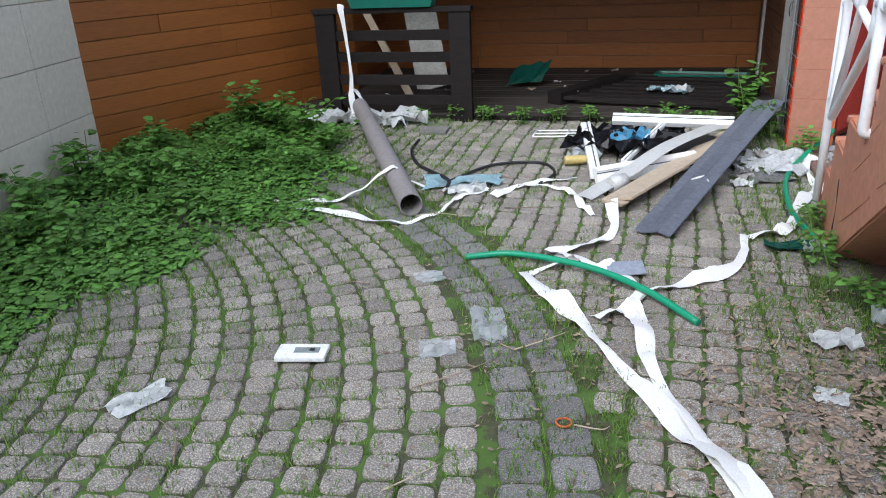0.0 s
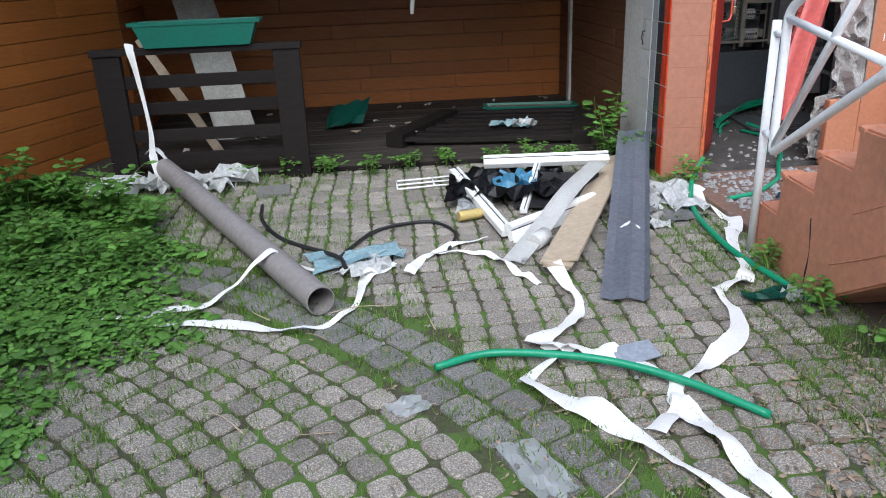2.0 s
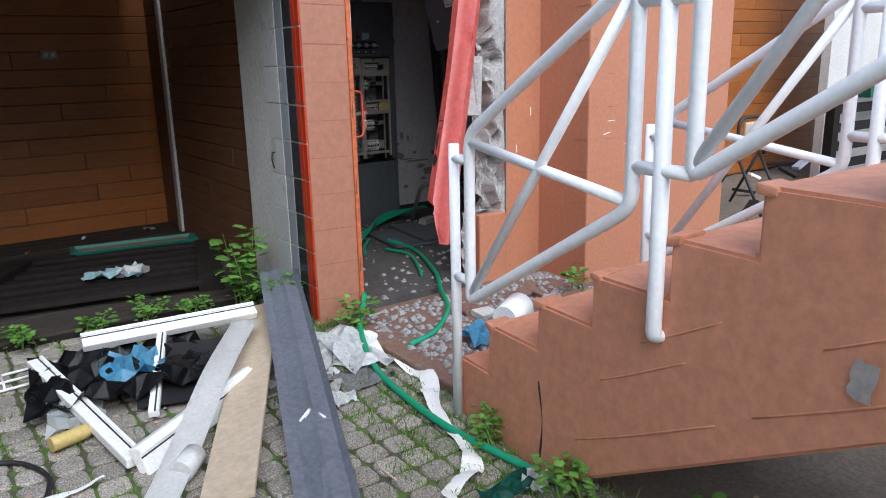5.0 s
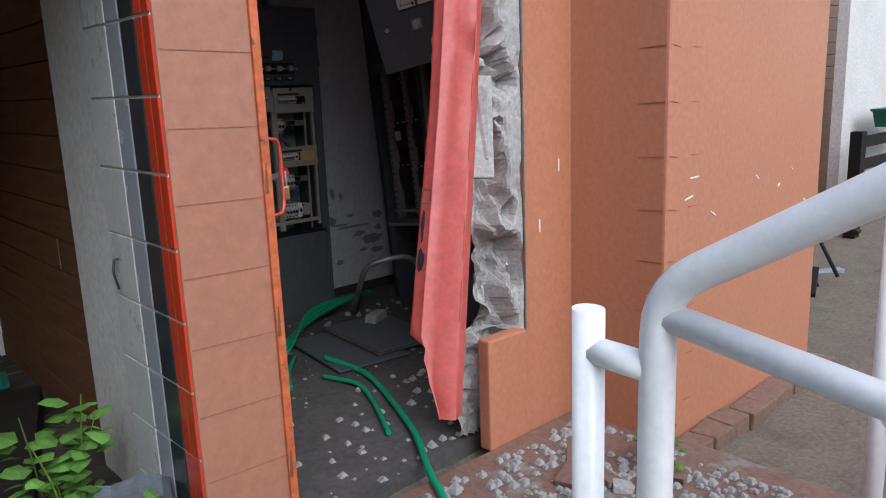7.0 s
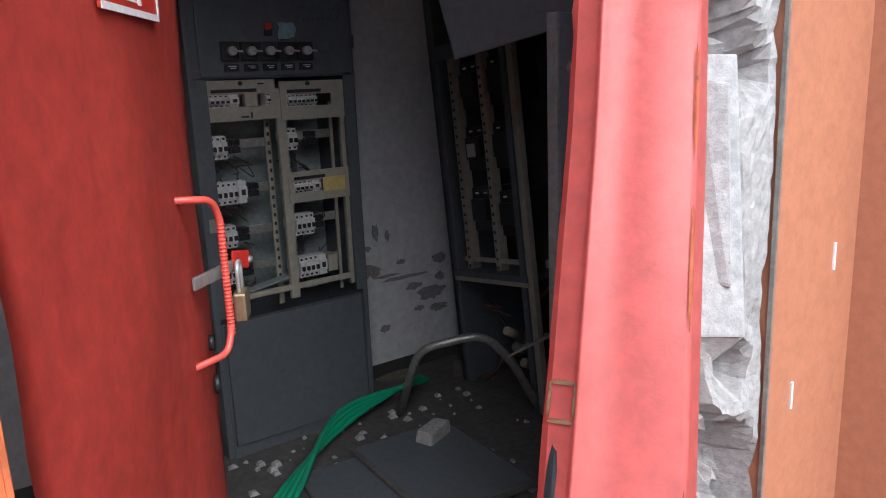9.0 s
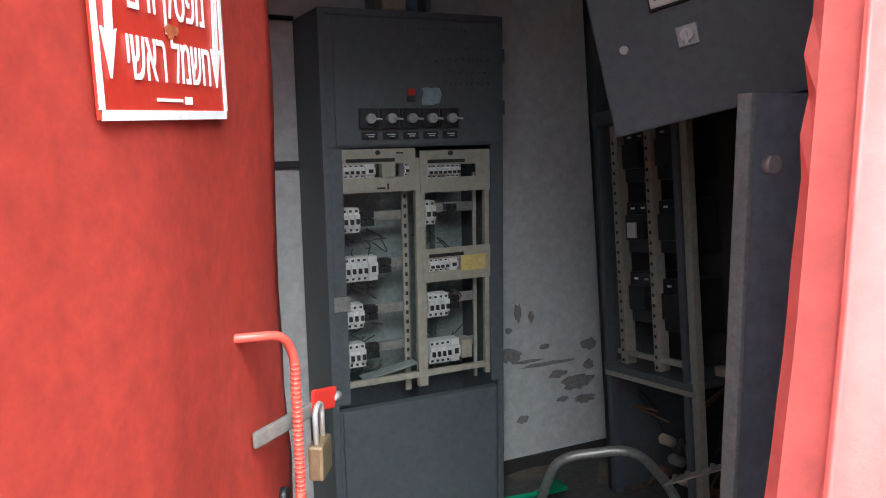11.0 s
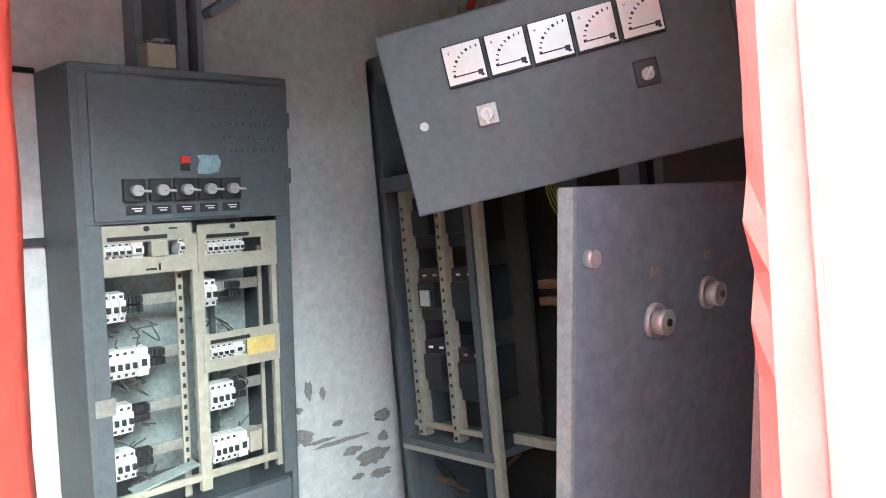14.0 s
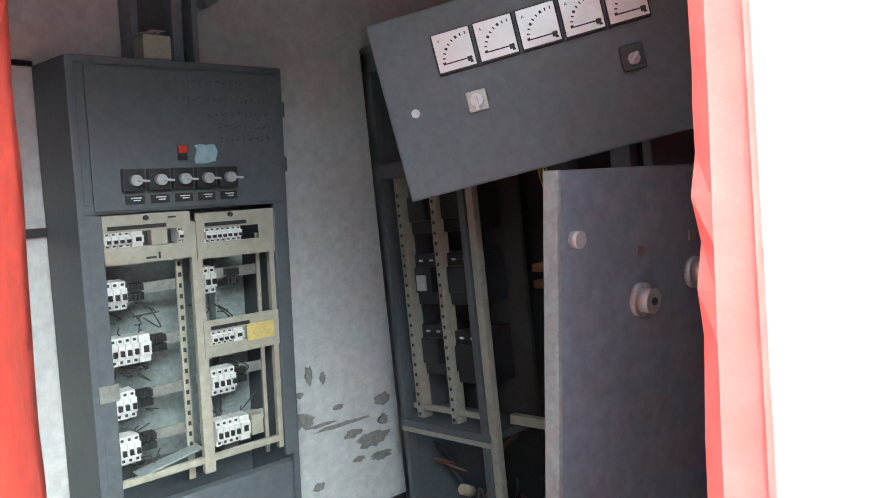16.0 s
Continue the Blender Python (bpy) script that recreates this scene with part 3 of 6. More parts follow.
def poly(pts, z, th=0.002):
    bm = bmesh.new()
    f = bm.faces.new([bm.verts.new((x, y, z)) for x, y in pts])
    ex = bmesh.ops.extrude_face_region(bm, geom=[f])
    for v in [q for q in ex["geom"] if isinstance(q, bmesh.types.BMVert)]:
        v.co.z += th
    return bm


for x in (-0.148, 0.148):
    part("lightning_arrow", poly([(x + 0.014, 0.10), (x - 0.018, -0.03), (x - 0.002, -0.022), (x - 0.008, -0.105), (x - 0.018, -0.10), (x - 0.004, -0.155), (x + 0.014, -0.10), (x + 0.006, -0.105), (x + 0.016, 0.02), (x + 0.002, 0.01)], 0.002), SIGNWHITE, sign)


def lettering(text, size, mat, parent, x, y, z, squeeze=1.0, name="lettering", wide=0.0):
    cu = bpy.data.curves.new("letters", "FONT")
    cu.body, cu.size, cu.align_x, cu.align_y, cu.extrude = text, size, "CENTER", "CENTER", 0.0006
    tmp = new("letters", cu)
    dg = bpy.context.evaluated_depsgraph_get()
    dg.update()
    me = bpy.data.meshes.new_from_object(tmp.evaluated_get(dg))
    bpy.data.objects.remove(tmp)
    me.name = name
    me.materials.clear(); me.materials.append(mat)
    ob = new(name, me)
    if wide:
        squeeze = wide / max(0.001, max(v.co.x for v in me.vertices) - min(v.co.x for v in me.vertices))
    ob.matrix_world = Matrix.Translation((x, y, z)) @ Matrix.Diagonal((squeeze, 1, 1, 1))
    ob.parent = parent
    return ob


lettering("מפסק זרם"[::-1], 0.086, SIGNWHITE, sign, 0.005, -0.047, 0.003, wide=0.215)
lettering("חשמל ראשי"[::-1], 0.086, SIGNWHITE, sign, 0.005, -0.128, 0.003, wide=0.235)
part("maker_mark", boxes(((-0.01, -0.176, 0.002), (0.07, 0.004, 0.002)), ((0.045, -0.176, 0.002), (0.02, 0.010, 0.002))), SIGNWHITE, sign)
for x0, y0, w in ((0.0, -0.09, 0.014), (0.016, -0.087, 0.009)):
    part("scrape", poly([(x0 + w * math.cos(a) * (1 + 0.4 * math.sin(3 * a)), y0 + 0.7 * w * math.sin(a)) for a in [0.7 * k for k in range(9)]], 0.0035, 0.0005), RUSTEDGE, sign, "scraped bare patch")

frame_left = thing("door_frame", "rusted orange-red steel door jamb fixed to the wall", "door frame", kind="structure")
part("jamb", boxes(((1.116, 5.66, 1.1), (0.022, 0.18, 2.05)), ((1.122, 5.578, 1.1), (0.02, 0.012, 2.05)), bevel=0.003), RUSTEDGE, frame_left)
for z in (0.35, 0.8, 1.22):
    part("rust_flake", span((1.112, 5.571, z), (1.116, 5.573, z + 0.12), 0.012, 0.005, (0, 1, 0)), BROWNWOOD, frame_left)
# torn right jamb hanging loose from the head, its foot swung out over the doorstep
bent_frame = thing("door_frame", "bent red steel door jamb torn loose and hanging", "door frame")


def jamb_at(f, z, off=0.0):
    """A point of the jamb: f across its face from the opening side, off proud of the face."""
    a = Vector((1.853 + 0.327 * (z - 1.72) - 0.055 * max(0.0, 1.45 - z), 5.69 + 0.236 * (z - 1.72), z))
    b = Vector((1.913 + 0.376 * (z - 1.636), 5.528 + 0.258 * (z - 1.636), z))
    e = (b - a).normalized()
    n = Vector((e.y, -e.x, 0))
    return a.lerp(b, f) + n * off


bm = bmesh.new()
rows = []
for i in range(61):
    z = 2.42 - 1.91 * i / 60
    dent = 0.012 * math.exp(-((z - 1.645) / 0.03) ** 2) + 0.005 * noise.noise(Vector((z * 4, 3, 0)))
    ragged = 0.05 * noise.noise(Vector((z * 60, 0, 0))) if 1.55 < z < 1.7 else 0.01 * noise.noise(Vector((z * 14, 0, 0)))
    f0 = 0.0
    if z < 0.73:
        f0 = 0.42 + 0.10 * noise.noise(Vector((z * 14, 6, 0))) + max(0, 0.66 - z) * 2.2
    prof_f = ((0.06 + ragged, -0.014), (0.12, 0.0), (0.285, -0.002), (0.30, 0.007), (0.325, 0.007), (0.34, -0.001), (0.6, -dent), (0.96, -dent * 1.6), (1.0, -0.006), (1.03, -0.045))
    rows.append([bm.verts.new(jamb_at(max(f, f0 + 0.002 * k), z, o)) for k, (f, o) in enumerate(prof_f)])
for a, b in zip(rows, rows[1:]):
    for k in range(9):
        bm.faces.new((a[k], a[k + 1], b[k + 1], b[k])).smooth = k not in (0, 8)
bmesh.ops.solidify(bm, geom=bm.faces[:], thickness=0.002)
jamb = part("jamb", bm, REDFRAME, bent_frame)


def jamb_patch(z0, z1, f0, f1, seed):
    q = random.Random(seed)
    out, bmp = [], bmesh.new()
    for k in range(14):
        a = 2 * math.pi * k / 14
        w = q.uniform(0.75, 1.05)
        out.append(bmp.verts.new(jamb_at((f0 + f1) / 2 + (f1 - f0) / 2 * math.cos(a) * w, (z0 + z1) / 2 + (z1 - z0) / 2 * math.sin(a) * w, 0.003)))
    bmp.faces.new(out)
    bmesh.ops.solidify(bmp, geom=bmp.faces[:], thickness=0.002)
    return bmp


part("strike_slot", jamb_patch(1.00, 1.115, 0.13, 0.21, 1), BLACKPL, bent_frame, "torn strike slot")
part("strike_slot", jamb_patch(0.915, 0.995, 0.11, 0.25, 2), BLACKPL, bent_frame, "torn strike slot")
for f0, f1, z0, z1 in ((0.1, 0.3, 1.168, 1.174), (0.1, 0.3, 1.128, 1.134), (0.1, 0.13, 1.13, 1.172), (0.27, 0.3, 1.13, 1.172)):
    part("strike_box", jamb_patch(z0, z1, f0, f1, 5), BROWNWOOD, bent_frame, "rusted outline of the lost strike box")
for z, f, w in ((1.30, 0.99, 0.03), (1.48, 0.985, 0.03), (1.02, 0.985, 0.03), (0.85, 0.99, 0.03), (1.655, 0.985, 0.035)):
    part("rust_edge", jamb_patch(z - 0.07, z + 0.07, f - w / 2, f + w / 2, int(z * 100)), RUSTEDGE, bent_frame)

# ---- switch cabinet standing against the rear wall ----
cab = thing("switch_cabinet", "tall grey steel switch cabinet with open breaker racks and marker scribbles", "electrical cabinet")
U0, U1, V0, V1, Z0, Z1 = 2.0, 2.67, 7.62, 7.94, 0.1, 1.995
for c0, s0 in (((2.012, 7.78, 1.05), (0.024, 0.32, 1.89)), ((2.658, 7.78, 1.05), (0.024, 0.32, 1.89)), ((2.335, 7.78, 1.985), (0.64, 0.32, 0.022)), ((2.335, 7.935, 1.05), (0.64, 0.012, 1.86)), ((2.335, 7.64, 0.368), (0.62, 0.03, 0.56)), ((2.043, 7.63, 1.11), (0.045, 0.022, 0.88)), ((2.642, 7.63, 1.11), (0.05, 0.022, 0.88)), ((2.335, 7.63, 1.565), (0.64, 0.022, 0.03))):
    part("body_panel", boxes((c0, s0), bevel=0.004), CABINET, cab)
part("front_panel", boxes(((2.335, 7.634, 1.775), (0.64, 0.02, 0.42)), bevel=0.004), CABINET, cab)
part("upper_door", boxes(((2.348, 7.617, 1.763), (0.606, 0.012, 0.412)), bevel=0.005), CABINET, cab)
part("hinge", boxes(((2.672, 7.63, 1.68), (0.012, 0.02, 0.05)), bevel=0.003), CABINET, cab)
part("hinge", boxes(((2.672, 7.63, 1.86), (0.012, 0.02, 0.05)), bevel=0.003), CABINET, cab)
part("lower_panel", boxes(((2.335, 7.618, 0.40), (0.60, 0.012, 0.50)), bevel=0.004), CABINET, cab)
part("backplate", boxes(((2.335, 7.90, 1.11), (0.60, 0.008, 0.84))), BACKPLATE, cab)
part("foil_tape", boxes(((2.045, 7.612, 1.03), (0.055, 0.004, 0.05))), RAILMETAL, cab)
for i in range(5):
    u = 2.155 + 0.0735 * i
    sw = part("rotary_switch", boxes(((u, 7.603, 1.645), (0.064, 0.02, 0.066)), bevel=0.003), BLACKPL, cab, "black rotary switch with metal knob")
    part("knob", tube(bmesh.new(), [(u, 7.593, 1.645), (u, 7.570, 1.645)], 0.016, 14), CHROME, sw)
    part("lever", span((u, 7.566, 1.645), (u + 0.034, 7.562, 1.642), 0.009, 0.007), CHROME, sw)
    pl = part("name_plate", boxes(((u + 0.004, 7.608, 1.588), (0.055, 0.006, 0.026)), bevel=0.001), BLACKPL, cab)
    part("lettering", boxes(((u + 0.006, 7.604, 1.593), (0.03, 0.002, 0.003)), ((u + 0.008, 7.604, 1.586), (0.02, 0.002, 0.003))), PAPER, pl)
part("indicator", boxes(((2.31, 7.606, 1.732), (0.028, 0.012, 0.022)), bevel=0.002), RED, cab, "red indicator lamp")
part("indicator_base", boxes(((2.31, 7.608, 1.709), (0.028, 0.010, 0.018)), bevel=0.002), BLACKPL, cab)
part("sticker", sheet_mesh((2.352, 7.608, 1.692), (0.068, 0, 0), (0, 0.002, 0.052), 4, 3, 0.002, 4), BLUEPAPER, cab, "torn pale sticker")
rr = random.Random(21)
for row, (u0, u1, z) in enumerate(((2.27, 2.57, 1.935), (2.30, 2.59, 1.885), (2.40, 2.60, 1.840), (2.43, 2.61, 1.800), (2.435, 2.61, 1.762))):
    u, bm = u0, bmesh.new()
    while u < u1:
        w = rr.uniform(0.006, 0.016)
        for q in range(2):
            box(bm, (u + w / 2 + rr.uniform(-.003, .003), 7.6105, z + rr.uniform(-.006, .006)), (w * rr.uniform(.3, 1), 0.001, 0.0022), Matrix.Rotation(rr.uniform(-1.2, 1.2), 3, "Y"))
        u += w + rr.uniform(0.003, 0.012)
    part("marker_writing", bm, FADED if row < 2 else INK, cab, "handwritten marker notes")["kind"] = "stuff"
# cream rack frames
part("rack_frame", boxes(((2.345, 7.640, 1.10), (0.036, 0.02, 0.82)), ((2.608, 7.642, 1.10), (0.018, 0.02, 0.80)), ((2.312, 7.70, 1.06), (0.022, 0.01, 0.80)), ((2.59, 7.70, 1.06), (0.014, 0.01, 0.78)), ((2.20, 7.64, 0.735), (0.27, 0.016, 0.022)), ((2.48, 7.64, 0.735), (0.25, 0.016, 0.022)), bevel=0.002), PANEL, cab, "cream perforated rack frame")
for z in [0.78 + 0.035 * k for k in range(20)]:
    part("rack_hole", boxes(((2.312, 7.694, z), (0.009, 0.004, 0.014))), BLACKPL, cab)


def cover(u0, u1, z0, z1, slot0, slot1):
    zc = (z0 + z1) / 2
    h = 0.045
    p = part("cover_plate", boxes((((u0 + u1) / 2, 7.628, (zc + h / 2 + z1) / 2), (u1 - u0, 0.006, z1 - zc - h / 2)), (((u0 + u1) / 2, 7.628, (z0 + zc - h / 2) / 2), (u1 - u0, 0.006, zc - h / 2 - z0)), (((u0 + slot0) / 2, 7.628, zc), (slot0 - u0, 0.006, h)), (((u1 + slot1) / 2, 7.628, zc), (u1 - slot1, 0.006, h))), PANEL, cab, "cream cover plate")
    part("label_strip", boxes((((slot0 + slot1) / 2 - 0.02, 7.6235, zc + 0.035), ((slot1 - slot0) * 0.75, 0.003, 0.012))), BLACKPL, p)
    return p


c1 = cover(2.062, 2.328, 1.40, 1.545, 2.07, 2.30)
c2 = cover(2.345, 2.618, 1.39, 1.535, 2.37, 2.56)
c3 = cover(2.350, 2.618, 1.07, 1.19, 2.37, 2.55)
part("marker_writing", boxes(((2.20, 7.6235, 1.413), (0.03, 0.002, 0.006)), ((2.225, 7.6235, 1.418), (0.006, 0.002, 0.02)), ((2.27, 7.6235, 1.53), (0.025, 0.002, 0.005))), INK, c1)
part("yellow_card", boxes(((2.545, 7.622, 1.13), (0.10, 0.004, 0.055))), YELLOW, c3)
part("plug", tube(bmesh.new(), [(2.19, 7.63, 1.533), (2.19, 7.617, 1.533)], 0.008, 10), BLACKPL, c1)
part("plug", tube(bmesh.new(), [(2.46, 7.63, 1.525), (2.46, 7.617, 1.525)], 0.008, 10), BLACKPL, c2)


def breakers(u, z, n, v=7.66, h=0.078, w=0.0185, wide=0):
    """A row of n breakers on a rail, each a body with a stepped nose and a black toggle."""
    for i in range(n):
        c = u + w * (i + 0.5)
        b = part("breaker", boxes(((c, v + 0.02, z), (w - 0.0012, 0.05, h)), ((c, v - 0.008, z), (w - 0.0016, 0.02, h * 0.52)), bevel=0.0015), BREAKER, cab)
        part("toggle", boxes(((c, v - 0.022, z - 0.003), (w * 0.5, 0.012, h * 0.2))), BLACKPL, b)
        for q in (0.38, -0.38):
            part("screw", boxes(((c, v - 0.006, z + h * q), (w * 0.4, 0.004, h * 0.09))), FADED, b)
    for i in range(wide):
        c = u + w * n + 0.018 + 0.036 * i
        b = part("module", boxes(((c, v + 0.015, z), (0.034, 0.05, h)), ((c, v - 0.012, z), (0.033, 0.02, h * 0.5)), bevel=0.002), BREAKER, cab)
        part("window", boxes(((c, v - 0.0225, z), (0.016, 0.003, h * 0.25))), BLACKPL, b)


breakers(2.068, 1.4725, 4, 7.636, 0.046, 0.019, 1)
part("module", boxes(((2.225, 7.63, 1.4725), (0.05, 0.03, 0.046)), bevel=0.002), PANEL, cab)
breakers(2.285, 1.4725, 1, 7.636, 0.046, 0.017)
breakers(2.372, 1.4625, 7, 7.636, 0.046, 0.018, 0)
breakers(2.372, 1.13, 4, 7.636, 0.046, 0.019, 1)
for z, n, wide, u in ((1.305, 3, 0, 2.068), (1.135, 4, 1, 2.07), (0.97, 3, 0, 2.072), (0.83, 3, 0, 2.074)):
    breakers(u, z, n, 7.665, 0.085, 0.021, wide)
    part("terminal_block", boxes(*[((u + 0.021 * n + 0.036 * wide + 0.012 + 0.011 * q, 7.70, z + dz), (0.009, 0.04, 0.022)) for q in range(5) for dz in (-0.014, 0.014)], bevel=0.001), BLACKPL, cab, "black terminal block")["kind"] = "stuff"
    part("mounting_rail", boxes(((2.19, 7.715, z + 0.005), (0.255, 0.012, 0.034)), bevel=0.002), RAILMETAL, cab)
for z, n, wide, u in ((1.315, 2, 0, 2.372), (0.975, 4, 0, 2.378), (0.80, 4, 1, 2.382)):
    breakers(u, z, n, 7.665, 0.085, 0.021, wide)
    part("mounting_rail", boxes(((2.48, 7.715, z + 0.01), (0.25, 0.012, 0.034)), bevel=0.002), RAILMETAL, cab)
    part("terminal_block", boxes(*[((u + 0.10 + 0.036 * wide + 0.011 * q, 7.70, z + dz), (0.009, 0.04, 0.022)) for q in range(4) for dz in (-0.014, 0.014)], bevel=0.001), BLACKPL, cab)["kind"] = "stuff"
part("timer_module", boxes(((2.53, 7.68, 0.80), (0.045, 0.06, 0.07)), bevel=0.003), PANEL, cab)
part("slotted_duct", boxes(((2.52, 7.86, 1.05), (0.055, 0.05, 0.78)), *[((2.52, 7.832, 0.70 + 0.016 * k), (0.04, 0.006, 0.007)) for k in range(44)]), BACKPLATE, cab, "slotted grey cable duct")
rr = random.Random(11)
for k in range(46):
    left = k % 5 != 0
    u, z = (rr.uniform(2.07, 2.2), rr.choice((1.22, 1.06, 0.90, 0.76)) + rr.uniform(-.02, .02)) if left else (rr.uniform(2.38, 2.5), rr.choice((1.02, 0.86, 1.2)))
    p = [(u, 7.70, z), (u + rr.uniform(-.03, .05), 7.66 + rr.uniform(0, .08), z + rr.uniform(-.04, .02)), (u + rr.uniform(-.05, .08), 7.72, z + rr.uniform(-.08, .05))]
    part("wire", tube(bmesh.new(), smooth(p, 5), 0.0022, 5, False), WIRE, cab)
part("plate", span((2.12, 7.66, 0.745), (2.33, 7.67, 0.775), 0.06, 0.006), BACKPLATE, cab)

# conduit trunking, junction box and cable entry above the cabinet
trunk = thing("cable_trunking", "grey steel cable trunking rising up the wall above the cabinet", "trunking")
for u, w in ((2.26, 0.025), (2.40, 0.035), (2.46, 0.02)):
    part("channel", boxes(((u + 0.02, 7.88, 2.34), (w, 0.10, 0.70)), bevel=0.004), DOORGREY, trunk)
part("back_channel", boxes(((2.36, 7.92, 2.34), (0.17, 0.04, 0.70))), CABINET, trunk)
tray = thing("cable_tray", "grey steel cable tray fixed along the wall", "cable tray")
part("tray", span((2.52, 7.86, 2.22), (3.0, 7.9, 2.55), 0.06, 0.03), DOORGREY, tray)
jb = thing("junction_box", "cream plastic junction box with torn paper on top of the cabinet", "junction box")
part("box", boxes(((2.27, 7.68, 2.035), (0.085, 0.08, 0.072)), bevel=0.006), PANEL, jb)
part("lid_scrap", sheet_mesh((2.235, 7.65, 2.074), (0.07, 0, 0.01), (0.0, 0.06, 0.0), 4, 3, 0.012, 9), PAPER, jb)
strap = thing("wall_strap", "dark perforated steel strap on the wall", "strap")
part("strap", boxes(((1.72, 7.93, 1.49), (0.56, 0.012, 0.025)), bevel=0.002), BLACKPL, strap)
cond = thing("conduit", "thin grey conduit running along the wall to the cabinet", "conduit")
part("pipe", tube(bmesh.new(), [(1.2, 7.93, 2.02), (2.0, 7.93, 2.0)], 0.009, 8), BLACKPL, cond)
part("pipe", tube(bmesh.new(), bent([(1.86, 7.92, 2.0), (1.86, 7.92, 1.84)], 0.02), 0.008, 8), PANEL, cond)

# ---- leaning main cabinet with open doors ----
main = thing("main_switchboard", "leaning grey main switchboard with its doors hanging open", "switchboard")
LEAN4 = Matrix.Translation((3.2, 7.224, 2.1)) @ Matrix.Rotation(radians(-6.6), 4, "X") @ Matrix.Translation((-3.2, -7.05, -2.1))


def mpart(name, bm, mat, label=""):
    bm.transform(LEAN4)
    return part(name, bm, mat, main, label)


VA, VB = 6.42, 7.70
mpart("side_panel", boxes(((3.45, VB - 0.015, 1.15), (0.52, 0.03, 2.1)), bevel=0.004), CABINET)
mpart("side_panel", boxes(((3.45, VA + 0.015, 1.15), (0.52, 0.03, 2.1)), bevel=0.004), CABINET)
mpart("top_panel", boxes(((3.45, 7.06, 2.19), (0.52, 1.26, 0.03)), bevel=0.004), CABINET)
# Back and mounting plate are much darker than the cabinet panels.
mpart("back_panel", boxes(((3.72, 7.06, 1.15), (0.02, 1.26, 2.1))), DARKMATT)
mpart("equipment_plate", boxes(((3.44, 7.40, 1.18), (0.02, 0.50, 0.96)), bevel=0.003), DARKMATT, "very dark mounting plate")
mpart("mid_rail", boxes(((3.21, 7.42, 1.70), (0.05, 0.50, 0.06)), bevel=0.004), CABINET)
mpart("top_rail", boxes(((3.21, 7.06, 2.14), (0.04, 1.28, 0.08)), bevel=0.004), CABINET)
mpart("post", boxes(((3.21, 7.67, 1.15), (0.04, 0.05, 2.05)), bevel=0.004), CABINET)
for v, w in ((7.60, 0.035), (7.40, 0.03), (7.22, 0.028)):
    mpart("upright", boxes(((3.235, v, 1.17), (0.012, w, 1.02)), ((3.255, v - w / 2, 1.17), (0.045, 0.006, 1.02)), bevel=0.002), PANEL, "cream perforated upright")
    mpart("hole_strip", boxes(*[((3.2275, v, 0.72 + 0.04 * k), (0.005, 0.008, 0.012)) for k in range(23)]), BLACKPL)["kind"] = "stuff"
mpart("front_post", boxes(((3.205, 7.16, 0.95), (0.03, 0.035, 1.7)), bevel=0.003), PANEL, "cream chipped steel post")
mpart("front_post", boxes(((3.20, 7.20, 0.95), (0.03, 0.03, 1.7)), bevel=0.003), CABINET)
mpart("shelf", boxes(((3.32, 7.42, 0.69), (0.28, 0.50, 0.03)), bevel=0.003), CABINET, "grey steel shelf rail")
mpart("shelf_edge", boxes(((3.19, 7.42, 0.665), (0.012, 0.50, 0.02))), PANEL)
mpart("cross_rail", boxes(((3.24, 7.42, 0.75), (0.02, 0.44, 0.02)), bevel=0.002), PANEL)
mpart("cross_rail", boxes(((3.30, 6.85, 0.74), (0.03, 0.62, 0.035)), bevel=0.002), PANEL)
for v, z in ((7.50, 1.26), (7.31, 1.26), (7.50, 0.98), (7.31, 0.96), (7.50, 1.54), (7.31, 1.54)):
    cb = mpart("circuit_breaker", boxes(((3.34, v, z), (0.16, 0.145, 0.20)), ((3.25, v, z), (0.04, 0.10, 0.10)), bevel=0.005), BLACKPL, "large black moulded circuit breaker")
    for q in (-0.03, 0.03):
        bm = boxes(((3.256, v + q, z + 0.075), (0.006, 0.018, 0.008))); bm.transform(LEAN4)
        part("terminal_tag", bm, PAPER, cb)
bm = boxes(((3.222, 7.50, 1.25), (0.008, 0.05, 0.06))); mpart("rating_label", bm, BREAKER)
mpart("busbar", boxes(((3.5, 6.98, 1.3), (0.05, 0.10, 1.4)), bevel=0.004), CABINET)
mpart("busbar", boxes(((3.55, 6.75, 1.3), (0.05, 0.08, 1.4)), bevel=0.004), DOORGREY)
mpart("insulator_bar", boxes(((3.42, 6.85, 1.22), (0.06, 0.45, 0.03)), ((3.42, 6.85, 1.28), (0.06, 0.45, 0.03)), bevel=0.003), BROWNWOOD)
mpart("bracket", span((3.35, 7.08, 0.2), (3.36, 6.85, 0.72), 0.03, 0.008), BEIGE)
rr = random.Random(4)
for k in range(22):
    a = (3.3 + rr.uniform(0, .2), rr.uniform(6.6, 7.6), rr.uniform(0.15, 0.6))
    p = [a, (a[0] + rr.uniform(-.1, .1), a[1] + rr.uniform(-.1, .1), a[2] + rr.uniform(-.1, .15)), (a[0] + rr.uniform(-.1, .1), a[1] + rr.uniform(-.15, .15), max(0.13, a[2] + rr.uniform(-.3, .1)))]
    mpart("cable", tube(bmesh.new(), smooth(p, 5), rr.choice((0.005, 0.009, 0.013)), 6, False), rr.choice((WIRE, BLACKPL, BROWNWOOD)))
